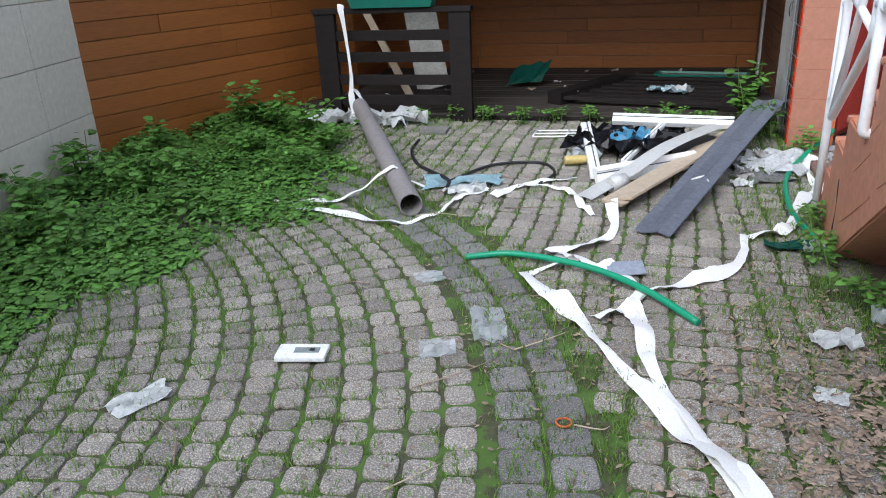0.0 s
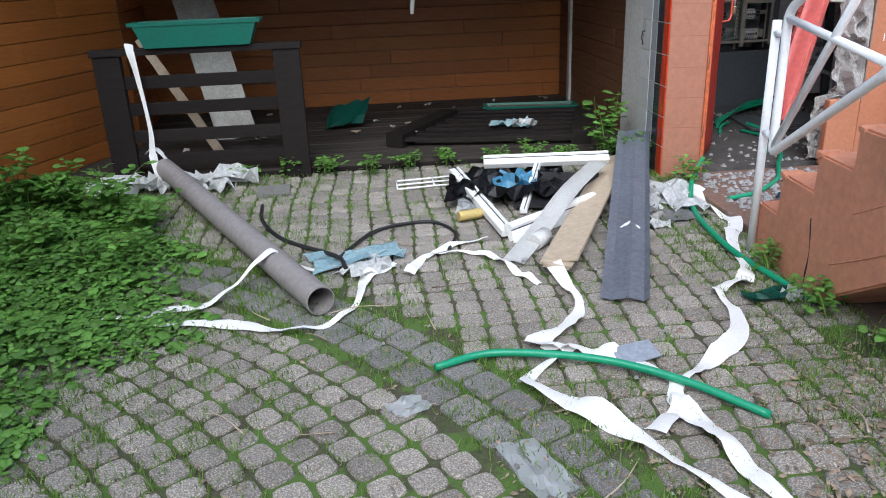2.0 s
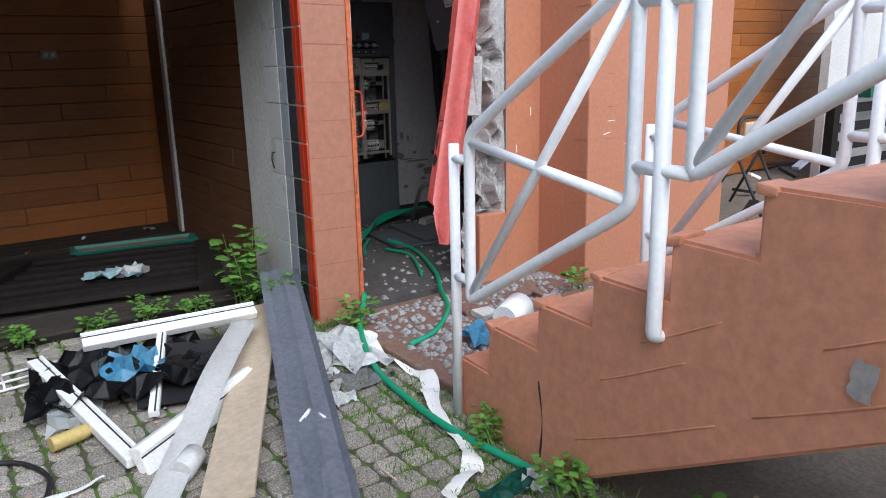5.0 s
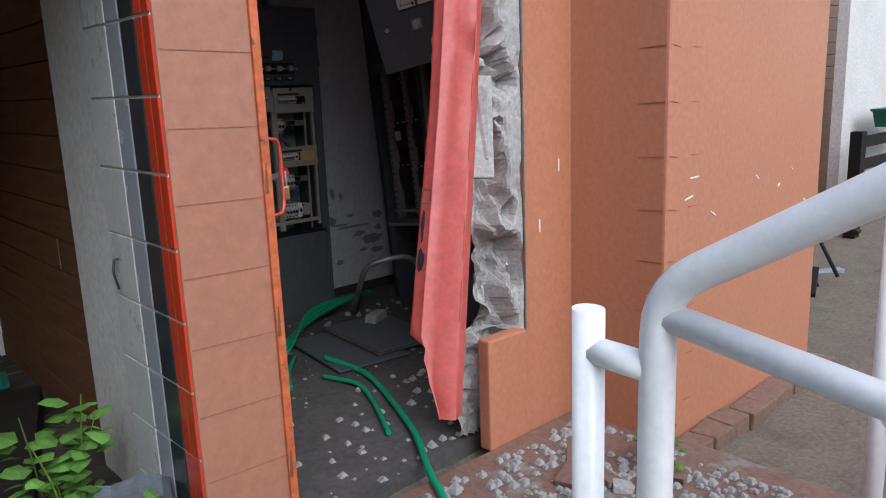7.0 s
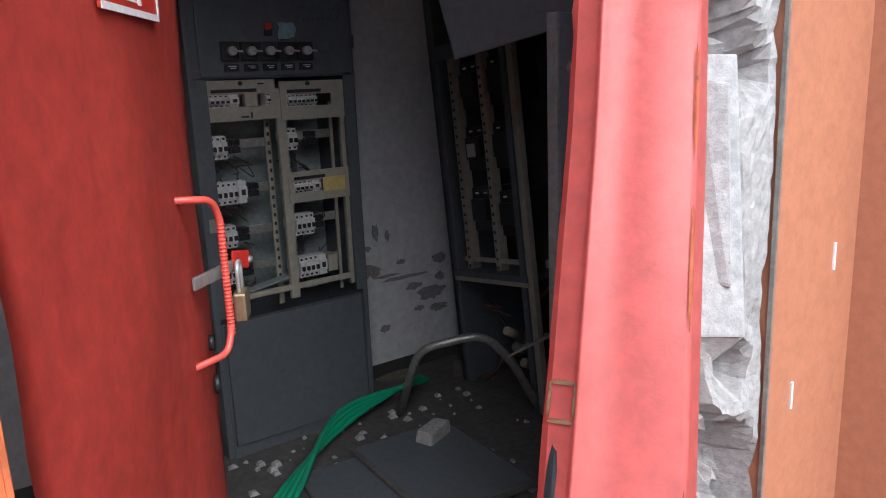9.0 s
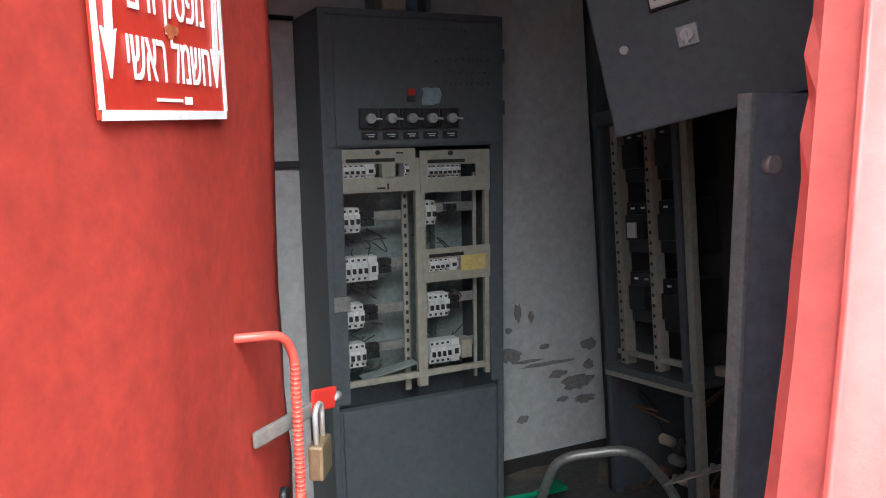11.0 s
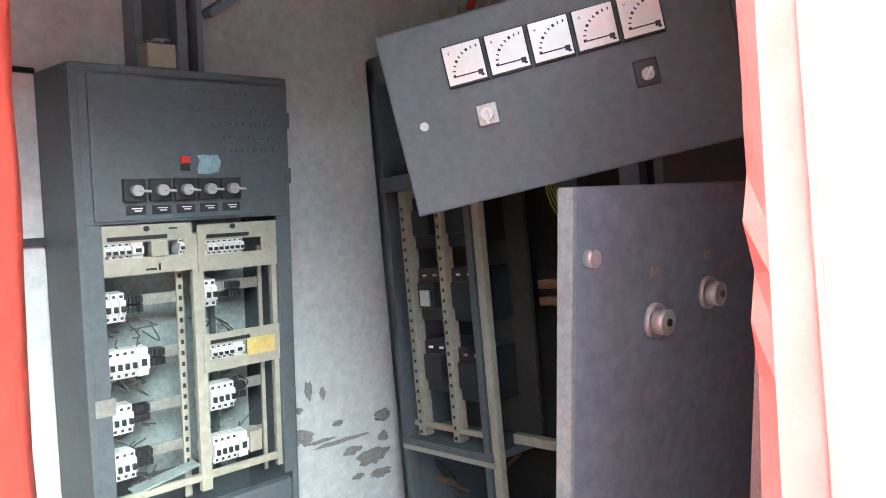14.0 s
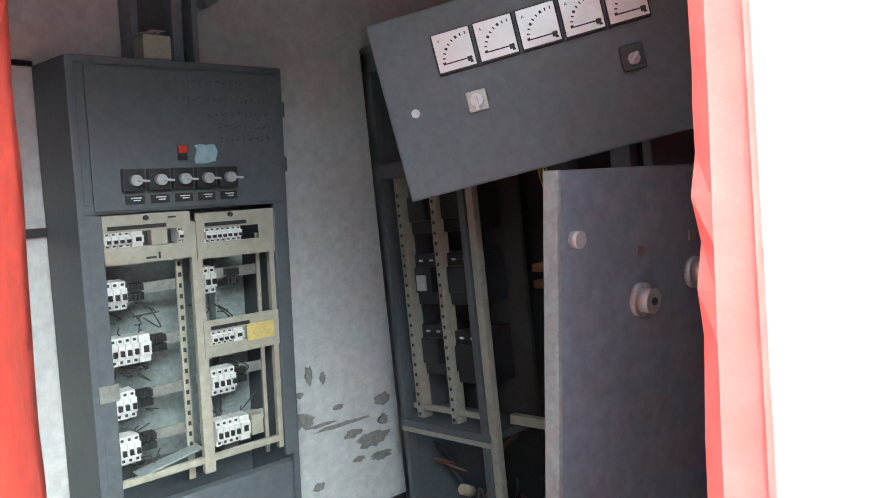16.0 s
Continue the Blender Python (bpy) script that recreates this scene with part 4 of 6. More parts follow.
for k in range(6):
    u, v = 3.4 + 0.03 * k, 7.0 + 0.02 * k
    mpart("yellow_wire", tube(bmesh.new(), smooth([(u, v, 1.9), (u - .03, v - .02, 1.6 + .03 * k), (u + .02, v - .08, 1.45), (u, v - .1, 1.5)], 5), 0.0025, 5, False), YWIRE)
for k in range(7):
    mpart("fuse_insulator", tube(bmesh.new(), [(3.4, 7.28 + 0.05 * k, 0.22 + 0.07 * (k % 3)), (3.34, 7.27 + 0.05 * k, 0.25 + 0.07 * (k % 3))], 0.022, 10), rr.choice((BEIGE, BROWNWOOD, RAILMETAL)))

# upper flap with meters: sagging, hung at its far corner
fl, fr = Vector((2.60, 6.88, 0)), Vector((3.125, 6.25, 0))
fx = (fr - fl).normalized()
fn = Vector((fx.y, -fx.x, 0))
if fn.y > 0:
    fn = -fn
FM = Matrix.Translation((2.60, 6.88, 1.575)) @ Matrix((fx, -fn, Vector((0, 0, 1)))).transposed().to_4x4() @ Matrix.Rotation(radians(-13.5), 4, "Y")
FW, FH = 0.84, 0.46


def fpart(name, bm, mat, label="", parent=None):
    bm.transform(FM)
    return part(name, bm, mat, parent or main, label)


flap = fpart("meter_door", boxes(((FW / 2, 0, FH / 2), (FW, 0.02, FH)), bevel=0.006), CABINET, "sagging steel door with five dial meters")
for i in range(5):
    u = 0.205 + 0.107 * i
    mt = fpart("meter", boxes(((u, -0.018, 0.338), (0.102, 0.02, 0.102)), bevel=0.003), BLACKPL, "square white dial meter", flap)
    bm = boxes(((u, -0.0295, 0.339), (0.094, 0.003, 0.094)), bevel=0.001); bm.transform(FM); part("dial", bm, METERFACE, mt)
    bm = boxes(((u + 0.004, -0.0325, 0.310), (0.074, 0.002, 0.003)), ((u + 0.034, -0.0325, 0.308), (0.012, 0.003, 0.012)), ((u + 0.038, -0.0325, 0.300), (0.008, 0.002, 0.004)))
    for k in range(9):
        a = radians(178 - 11 * k)
        box(bm, (u + 0.036 + 0.066 * math.cos(a), -0.0325, 0.310 + 0.062 * math.sin(a)), (0.007, 0.002, 0.003 if k % 3 else 0.006), Matrix.Rotation(-a, 3, "Y"))
    bm.transform(FM); part("needle_and_scale", bm, INK, mt)
    tx = lettering("AV"[i in (0, 4)], 0.011, INK, mt, 0, 0, 0)
    tx.matrix_world = FM @ Matrix.Translation((u - 0.033, -0.0325, 0.368)) @ Matrix.Rotation(radians(90), 4, "X")
sel = fpart("selector_switch", boxes(((0.23, -0.015, 0.205), (0.052, 0.014, 0.052)), bevel=0.003), RAILMETAL, "square selector switch", flap)
bm = tube(bmesh.new(), [(0.23, -0.022, 0.205), (0.23, -0.04, 0.205)], 0.016, 14); bm.transform(FM); part("knob", bm, BREAKER, sel)
bm = boxes(((0.228, -0.043, 0.198), (0.009, 0.008, 0.036)), bevel=0.002); bm.transform(FM); part("lever", bm, BREAKER, sel)
sel = fpart("selector_switch", boxes(((0.62, -0.015, 0.205), (0.056, 0.014, 0.062)), bevel=0.003), BLACKPL, "black selector switch", flap)
bm = tube(bmesh.new(), [(0.62, -0.022, 0.20), (0.62, -0.036, 0.20)], 0.015, 14); bm.transform(FM); part("knob", bm, RAILMETAL, sel)
bm = boxes(((0.62, -0.04, 0.20), (0.009, 0.008, 0.034), Matrix.Rotation(0.7, 3, "Y")), bevel=0.002); bm.transform(FM); part("lever", bm, CHROME, sel)
fpart("lock", tube(bmesh.new(), [(0.07, -0.008, 0.215), (0.07, -0.02, 0.215)], 0.011, 14), CHROME, "", flap)
for z in (0.12, 0.30):
    fpart("hinge", boxes(((FW + 0.004, -0.005, z), (0.012, 0.03, 0.06)), bevel=0.002), CABINET, "", flap)
# lower door swung out at right angles
ld = part("lower_door", boxes(((2.82, 6.27, 0.91), (0.80, 0.025, 1.5)), bevel=0.005), DOORGREY, main, "blue-grey steel door standing open")
part("door_edge", boxes(((2.416, 6.268, 0.91), (0.014, 0.034, 1.5)), bevel=0.003), BACKPLATE, ld, "chipped pale door edge")
for u, z, r in ((2.688, 1.383, 0.027), (2.905, 1.415, 0.027)):
    part("door_knob", tube(tube(bmesh.new(), [(u, 6.258, z), (u, 6.246, z)], r * 1.35, 18), [(u, 6.246, z), (u, 6.222, z)], r, 18), CHROME, ld, "turned metal knob")
    part("knob_centre", tube(bmesh.new(), [(u, 6.223, z), (u, 6.218, z)], r * 0.3, 12), BLACKPL, ld)
part("door_lock", tube(bmesh.new(), [(2.465, 6.258, 1.53), (2.465, 6.240, 1.53)], 0.017, 14), CHROME, ld)
for u, z in ((2.69, 1.485), (2.90, 1.50)):
    part("badge", boxes(((u, 6.256, z), (0.03, 0.004, 0.022))), RAILMETAL, ld)
tr = thing("junk", "dusty red and cream parts lying on top of the switchboard", "scrap")
bm = boxes(((3.28, 7.45, 2.245), (0.08, 0.1, 0.05)), ((3.3, 7.3, 2.25), (0.06, 0.06, 0.06)), bevel=0.006)
part("cream_piece", bm, PANEL, tr)
part("red_piece", tube(bmesh.new(), smooth([(3.26, 7.36, 2.26), (3.24, 7.28, 2.30), (3.28, 7.18, 2.28)], 5), 0.014, 8), RED, tr)

# ---- debris on the room floor ----
pan = thing("loose_panel", "dusty grey steel panel lying flat on the room floor", "panel")
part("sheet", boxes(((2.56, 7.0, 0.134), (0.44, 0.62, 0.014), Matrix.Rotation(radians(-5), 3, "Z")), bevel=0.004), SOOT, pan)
part("rim", boxes(((2.56, 7.0, 0.143), (0.40, 0.58, 0.010), Matrix.Rotation(radians(-5), 3, "Z")), bevel=0.004), CABINET, pan)
pan2 = thing("loose_panel", "grey steel panel lying by the cabinet", "panel")
part("sheet", boxes(((2.30, 6.98, 0.116), (0.42, 0.62, 0.014), Matrix.Rotation(radians(-7), 3, "Z")), bevel=0.004), CABINET, pan2)
fr_ = thing("steel_frame", "bent pale steel frame lying on the floor", "frame")
part("tube_frame", tube(bmesh.new(), bent([(2.72, 7.5, 0.12), (2.73, 7.35, 0.45), (2.95, 7.2, 0.50), (3.08, 7.18, 0.36), (3.2, 7.15, 0.13)], 0.08), 0.018, 8), RAILMETAL, fr_)
stripthing = thing("perforated_strip", "pale perforated steel strip leaning in the debris", "steel strip")
part("strip", span((2.88, 6.95, 0.50), (3.02, 6.62, 0.72), 0.07, 0.006), PANEL, stripthing)
for k in range(9):
    a = Vector((2.88, 6.95, 0.50)).lerp(Vector((3.02, 6.62, 0.72)), 0.06 + 0.11 * k)
    part("rung", span(a + Vector((-.02, -.02, .006)), a + Vector((.02, .02, .006)), 0.016, 0.006), RAILMETAL, stripthing)
chunk = thing("concrete_chunk", "broken grey block fragment on the floor panel", "rubble")
part("chunk", box(bmesh.new(), (2.66, 7.18, 0.172), (0.14, 0.07, 0.05), Matrix.Rotation(0.4, 3, "Z"), 0.01, 0.01), RUBBLE, chunk)
hoses = thing("garden_hose", "coiled dark green hose trailing over the room floor", "hose")
for k in range(4):
    o = 0.02 * k
    part("hose_strand", tube(bmesh.new(), smooth([(1.84 + o, 6.90 + 2 * o, 0.115), (2.0 + o, 7.2 - o, 0.13 + 0.012 * k), (2.47, 7.50 + o, 0.16 + 0.01 * k), (2.92, 7.62 - o, 0.2)], 8), 0.011, 8), HOSE, hoses)

hose = thing("green_hose", "thin green hose curling over the room floor", "hose")
part("hose", tube(bmesh.new(), smooth([(1.80, 5.98, 0.115), (1.95, 6.28, 0.115), (2.02, 6.5, 0.12), (1.97, 6.72, 0.115)], 8), 0.012, 8), HOSE, hose)
hose = thing("green_hose", "short green hose end beside the cabinet foot", "hose")
part("hose", tube(bmesh.new(), smooth([(1.775, 6.70, 0.115), (1.86, 6.86, 0.13), (2.02, 7.06, 0.118)], 8), 0.012, 8), HOSE, hose)
# bare render where the wall plaster has flaked off, and a dirty base
q = random.Random(29)
for u, z, w, h in ((3.293, 0.637, 0.10, 0.06), (2.89, 0.64, 0.13, 0.07), (3.24, 0.472, 0.19, 0.09), (3.08, 0.576, 0.34, 0.022), (3.282, 0.382, 0.12, 0.05), (2.925, 0.824, 0.045, 0.09), (2.99, 0.80, 0.03, 0.06), (3.06, 0.655, 0.06, 0.03), (3.13, 0.52, 0.10, 0.05), (2.88, 0.75, 0.04, 0.03), (3.16, 0.40, 0.07, 0.03), (2.98, 0.60, 0.16, 0.018), (3.30, 0.54, 0.06, 0.05), (2.95, 0.34, 0.07, 0.04)):
    part("flaked_patch", poly([(u + w / 2 * math.cos(a) * q.uniform(0.6, 1.1), z + h / 2 * math.sin(a) * q.uniform(0.55, 1.15)) for a in [2 * math.pi * k / 18 for k in range(18)]], 0, 0.002), SPALL, wall_room, "bare grey patch of flaked plaster").data.transform(Matrix.Translation((0, 7.949, 0)) @ Matrix.Rotation(radians(90), 4, "X"))
part("baseboard", boxes(((2.95, 7.944, 0.13), (1.7, 0.012, 0.07)), bevel=0.002), DARKMATT, wall_room, "dark grimy wall base")

q = random.Random(17)
# scratches on the projecting bay
for k in range(9):
    u, z, a = q.uniform(2.6, 3.8), q.uniform(0.75, 1.15), q.uniform(-0.6, 0.6)
    part("paint_chip", boxes(((u, 5.149, z), (q.uniform(.02, .06), 0.004, q.uniform(.004, .008)), Matrix.Rotation(a, 3, "Y"))), PAPER, wall_front)
for z, u in ((0.95, 2.30), (1.18, 2.42)):
    part("paint_chip", boxes(((u, 5.584, z), (0.006, 0.004, 0.05))), PAPER, wall_front)

# ---- stairs and railings ----
stairs = thing("outside_stairs", "terracotta painted concrete stairs with a chipped stepped edge", "stairs", kind="structure")
SU0, SU1 = 0.80, 1.84
# the flight stands a few degrees askew to the front wall
SKEW = Matrix(((1, 0.077, 0, -0.2695), (0, 1.1, 0, -0.35), (0, 0, 1, 0), (0, 0, 0, 1)))
pts = [(4.20, 0.04), (4.20, 0.32), (4.02, 0.32)]
RISE = [0.34, 0.52, 0.69, 0.86, 1.035, 1.215, 1.395, 1.575, 1.755, 1.935, 2.115, 2.295]
vv = [4.02, 3.745, 3.495, 3.218, 2.973, 2.70, 2.42, 2.15, 1.88, 1.61, 1.34]
for k, v in enumerate(vv):
    pts += [(v, RISE[k + 1])]
    pts += [((vv[k + 1] if k + 1 < len(vv) else 0.2), RISE[k + 1])]
pts += [(0.2, 2.1), (1.0, 1.78), (3.575, 0.085), (3.66, 0.0)]
bm = bmesh.new()
lo = [bm.verts.new((SU0 + 0.006 * noise.noise(Vector((v * 5, z * 5, 0))), v, z)) for v, z in pts]
hi = [bm.verts.new((SU1, v, z)) for v, z in pts]
f0, f1 = bm.faces.new(lo), bm.faces.new(hi[::-1])
for i in range(len(pts)):
    j = (i + 1) % len(pts)
    bm.faces.new((lo[j], lo[i], hi[i], hi[j]))
bmesh.ops.recalc_face_normals(bm, faces=bm.faces[:])
bmesh.ops.bevel(bm, geom=[e for e in bm.edges if not (abs(e.verts[0].co.x - e.verts[1].co.x) < 0.1 and abs(e.verts[0].co.z - e.verts[1].co.z) < -1)], offset=0.01, segments=2, affect="EDGES")
bmesh.ops.triangulate(bm, faces=[f for f in bm.faces if len(f.verts) > 4])
part("flight", bm, STAIRPAINT, stairs)
for k, v in enumerate(vv[:8]):
    part("nosing", box(bmesh.new(), (SU0 + 0.05, v - 0.01, RISE[k + 1] - 0.008), (0.11, 0.05, 0.03), Matrix.Rotation(0.12 * (-1) ** k, 3, "X"), 0.01, 0.006), STAIRPAINT, stairs, "chipped rounded step edge")
part("crack", tube(bmesh.new(), smooth([(SU0 - 0.001, 3.72, 0.1), (SU0 - 0.001, 3.71, 0.25), (SU0 - 0.001, 3.73, 0.40)], 4), lambda t: 0.003 + 0.002 * math.sin(t * 9), 5), RUBBER, stairs)
part("mortar_lump", sheet_mesh((SU0 - 0.012, 2.69, 0.77), (0.002, 0.05, 0.01), (0.002, -0.01, 0.09), 5, 6, 0.004, 8), WHITEPAINT, stairs, "grey mortar patch on the stair side")
for k, (v0, z0, ln) in enumerate(((3.55, 0.26, 0.5), (2.95, 0.62, 0.5), (3.45, 0.52, 0.3), (2.8, 0.86, 0.3), (3.3, 0.70, 0.25))):
    part("board_mark", tube(bmesh.new(), smooth([(SU0 + 0.001, v0, z0), (SU0 - 0.0005, v0 - ln * 0.5, z0 + ln * 0.28), (SU0 + 0.001, v0 - ln, z0 + ln * 0.58)], 5), 0.0035, 5), STAIRPAINT, stairs)


def railing(name, u, shift_v, sgn):
    r = thing(name, "white enamelled tubular steel stair railing with rust chips", "railing", "stair railings")
    T = 0.021
    a = [(u, 4.187 + shift_v, gz(4.2) - 0.02), (u, 4.187 + shift_v, 1.205)]
    part("post", tube(bmesh.new(), a, T, 14), RAILPAINT, r)
    for z in (0.68, 1.15):
        part("connector", tube(bmesh.new(), [(u, 4.187 + shift_v, z), (u, 4.09 + shift_v, z)], T * 0.9, 12), RAILPAINT, r)
    for k in range(3):
        dv, dz = -0.945 * k + shift_v, 0.615 * k
        v0, v1 = 4.09 + dv, 3.335 + dv
        loop = [(u, v0, 0.64 + dz), (u, v0, 1.25 + dz), (u, v1, 1.735 + dz), (u, v1, 1.10 + dz), (u, v0, 0.60 + dz), (u, v0, 0.68 + dz)]
        part("panel_loop", tube(bmesh.new(), bent(loop, 0.055), T, 14, False), RAILPAINT, r)
        part("brace", tube(bmesh.new(), [(u, v0 - 0.005, 0.63 + dz), (u, v1 + 0.01, 1.70 + dz)], T * 0.85, 12), RAILPAINT, r)
        part("brace", tube(bmesh.new(), [(u, v0 - 0.01, 1.22 + dz), (u, v1 + 0.01, 1.115 + dz)], T * 0.85, 12), RAILPAINT, r)
        pv = v1 - 0.095
        if pv < 1.4:
            break
        base = (u + 0.045 * sgn, pv, 0.745 + dz)
        part("post", tube(bmesh.new(), bent([base, (u, pv, 0.745 + dz), (u, pv, 1.80 + dz)], 0.04), T * 1.05, 14), RAILPAINT, r)
        part("wall_flange", tube(bmesh.new(), [(u + 0.035 * sgn, pv, 0.745 + dz), (u + 0.05 * sgn, pv, 0.745 + dz)], 0.042, 12), RUBBLE, r, "mortared fixing")
        for z in (1.22, 1.66):
            part("connector", tube(bmesh.new(), [(u, v1, z + dz), (u, v1 - 0.19, z + dz)], T * 0.9, 12), RAILPAINT, r)
    return r


for flight in (stairs, railing("stair_railing", 0.775, 0.0, 1), railing("stair_railing", 1.90, -0.02, -1)):
    for child in flight.children:
        child.data.transform(SKEW)

# ---- terrace things ----
fence = thing("fence_panel", "dark stained slatted timber fence panel at the terrace edge", "fence")
FZ0 = 0.10
for u in (-2.83, -1.64):
    part("post", boxes(((u, 6.13, 0.565), (0.18, 0.06, 0.95)), bevel=0.006), DARKWOOD, fence)
part("top_rail", boxes(((-2.235, 6.13, 1.03), (1.40, 0.085, 0.045)), bevel=0.006), DARKWOOD, fence)
for z in (0.24, 0.41, 0.60, 0.78):
    part("slat", boxes(((-2.235, 6.14, z + 0.045), (1.05, 0.028, 0.085)), bevel=0.004), DARKWOOD, fence)


def planter(cx, cy, cz, w, d, h, turn, label):
    p = thing("planter_box", label, "planter")
    m = Matrix.Translation((cx, cy, cz)) @ Matrix.Rotation(turn, 4, "Z")
    bm = bmesh.new()
    o = []
    for z, k in ((0, 0.84), (h * 0.86, 0.97), (h * 0.86, 1.04), (h, 1.05), (h, 0.98), (0.02, 0.8)):
        o.append([bm.verts.new(m @ Vector((sx * w / 2 * (k if abs(sx) else 1), sy * d / 2 * k, z))) for sx, sy in ((-1, -1), (1, -1), (1, 1), (-1, 1))])
    for a, b in zip(o, o[1:]):
        for k in range(4):
            bm.faces.new((a[k], a[(k + 1) % 4], b[(k + 1) % 4], b[k]))
    bm.faces.new(o[0][::-1]); bm.faces.new(o[-1])
    bmesh.ops.recalc_face_normals(bm, faces=bm.faces[:])
    part("trough", bm, GREENPLASTIC, p)
    bm = boxes(((0, 0, h * 0.72), (w * 0.9, d * 0.85, 0.02)), bevel=0.004); bm.transform(m)
    part("soil", bm, DIRT, p)
    return p


planter(-2.21, 6.13, 1.053, 0.82, 0.17, 0.165, 0.0, "dark green plastic planter box on the fence top rail")
planter(0.32, 7.42, 0.205, 0.80, 0.2, 0.10, -0.15, "dark green plastic planter box on the terrace floor")
lb = thing("leaning_board", "dusty grey laminate board leaning behind the fence", "board")
part("board", span((-2.25, 7.3, 0.17), (-2.75, 8.1, 1.9), 0.34, 0.018, (0, -1, 0.3)), RAILMETAL, lb)
lb = thing("leaning_board", "narrow raw plank leaning behind the fence", "board")
part("board", span((-2.3, 6.75, 0.17), (-2.85, 7.0, 1.05), 0.07, 0.02, (0, -1, 0)), BEIGE, lb)
gs = thing("crumpled_sheet", "crumpled green plastic sheet against the fence", "plastic sheet")
part("sheet", sheet_mesh((-1.52, 7.35, 0.17), (0.34, 0.1, 0.05), (0.08, 0.2, 0.16), 6, 4, 0.03, 3), GREENPLASTIC, gs)
fallen = thing("fallen_fence_panel", "dark slatted timber fence panel fallen flat on the terrace", "fence")
A, B, C, D = Vector((-0.93, 6.60, 0.22)), Vector((-0.40, 7.45, 0.24)), Vector((0.74, 7.14, 0.26)), Vector((0.50, 6.36, 0.22))
for p, q, w in ((A, B, 0.15), (D, C, 0.15)):
    part("post", span(p, q, w, 0.11), DARKWOOD, fallen)
for k in range(6):
    t = 0.06 + 0.176 * k
    part("slat", span(A.lerp(B, t), D.lerp(C, t), 0.085, 0.03), DARKWOOD, fallen)
part("top_rail", span(B + Vector((0, 0.03, 0.01)), C + Vector((0, 0.03, 0.01)), 0.07, 0.045), DARKWOOD, fallen)
wi = thing("window_1", "dark window in the terrace wall", "window", kind="structure")
part("pane", boxes(((-1.65, 8.665, 1.8), (0.84, 0.02, 0.62)), bevel=0.004), BLACKPL, wi)
part("window_frame", boxes(((-1.65, 8.655, 1.487), (0.9, 0.03, 0.03)), ((-1.225, 8.655, 1.8), (0.03, 0.03, 0.62))), DARKWOOD, wi)
so = thing("socket_plate", "small cream switch plate on the pine wall", "switch plate")
part("plate", boxes(((0.135, 8.672, 1.62), (0.12, 0.012, 0.065)), bevel=0.004), PANEL, so)
part("rocker", boxes(((0.11, 8.664, 1.62), (0.03, 0.008, 0.03)), ((0.16, 8.664, 1.62), (0.03, 0.008, 0.03)), bevel=0.002), BREAKER, so)
ht = thing("hanging_tape", "strip of white cloth tape hanging from the terrace soffit", "tape")
part("strip", ribbon(bmesh.new(), [(-0.76, 7.06, 2.70), (-0.72, 7.05, 2.1), (-0.74, 7.06, 1.55), (-0.70, 7.05, 1.40), (-0.715, 7.06, 1.12)], 0.07, 2, 0.0, 1.0), TAPE, ht)
# deck litter
rr = random.Random(31)
for k in range(26):
    u, v = rr.uniform(-2.8, 0.7), rr.uniform(6.5, 8.4)
    mt = rr.choice((PAPER, PVC, BEIGE, RUBBLE, FILM))
    s = rr.uniform(0.03, 0.11)
    ob = mesh_object("litter_scrap", sheet_mesh((u, v, 0.172 if not (-0.9 < u < 0.7 and 6.4 < v < 7.4) else 0.25), (s, 0.02, 0), (0, s * 0.6, 0), 3, 3, 0.03, k), mt)
    tagged(ob, "small pale scrap of torn rubbish on the decking", "litter", "litter on the terrace")
bg = thing("crumpled_bag", "blue and white plastic bag on the fallen fence", "plastic bag")
part("bag", sheet_mesh((-0.15, 6.72, 0.24), (0.34, -0.05, 0), (0.02, 0.14, 0), 7, 4, 0.07, 6), BLUEPAPER, bg)
bg = thing("crumpled_paper", "crumpled white paper on the fallen fence", "paper")
part("paper", sheet_mesh((0.03, 6.68, 0.25), (0.2, 0, 0), (0.02, 0.13, 0), 6, 4, 0.08, 16), PAPER, bg)

# ---- yard things ----
pipe = thing("drain_pipe", "long grey plastic drain pipe lying across the weeds", "pipe")
pa, pb = Vector((-1.36, 3.86, gz(3.9) + 0.068)), Vector((-2.56, 6.085, 0.235))
bm = tube(bmesh.new(), [pa.lerp(pb, i / 12) for i in range(13)], 0.068, 28, False)
tube(bm, [pa.lerp(pb, i / 4 * 0.4) for i in range(5)], 0.061, 28, False)
d = (pb - pa).normalized()
part("barrel", bm, GREYPIPE, pipe)
part("rim", tube(bmesh.new(), [pa + 0.065 * (math.cos(a) * d.cross(Vector((0, 0, 1))).normalized() + math.sin(a) * Vector((0, 0, 1))) for a in [2 * math.pi * k / 28 for k in range(29)]], 0.0035, 6, False), GREYPIPE, pipe)


def gtape(label, pts, w, seed, twist=0.5, lift=0.004):
    t = thing("cloth_tape", label, "tape", "strips of white tape")
    part("strip", ribbon(bmesh.new(), [(p[0], p[1], (p[2] if len(p) > 2 else gz(p[1]) + lift)) for p in pts], w, seed, twist=twist), TAPE, t)
    return t


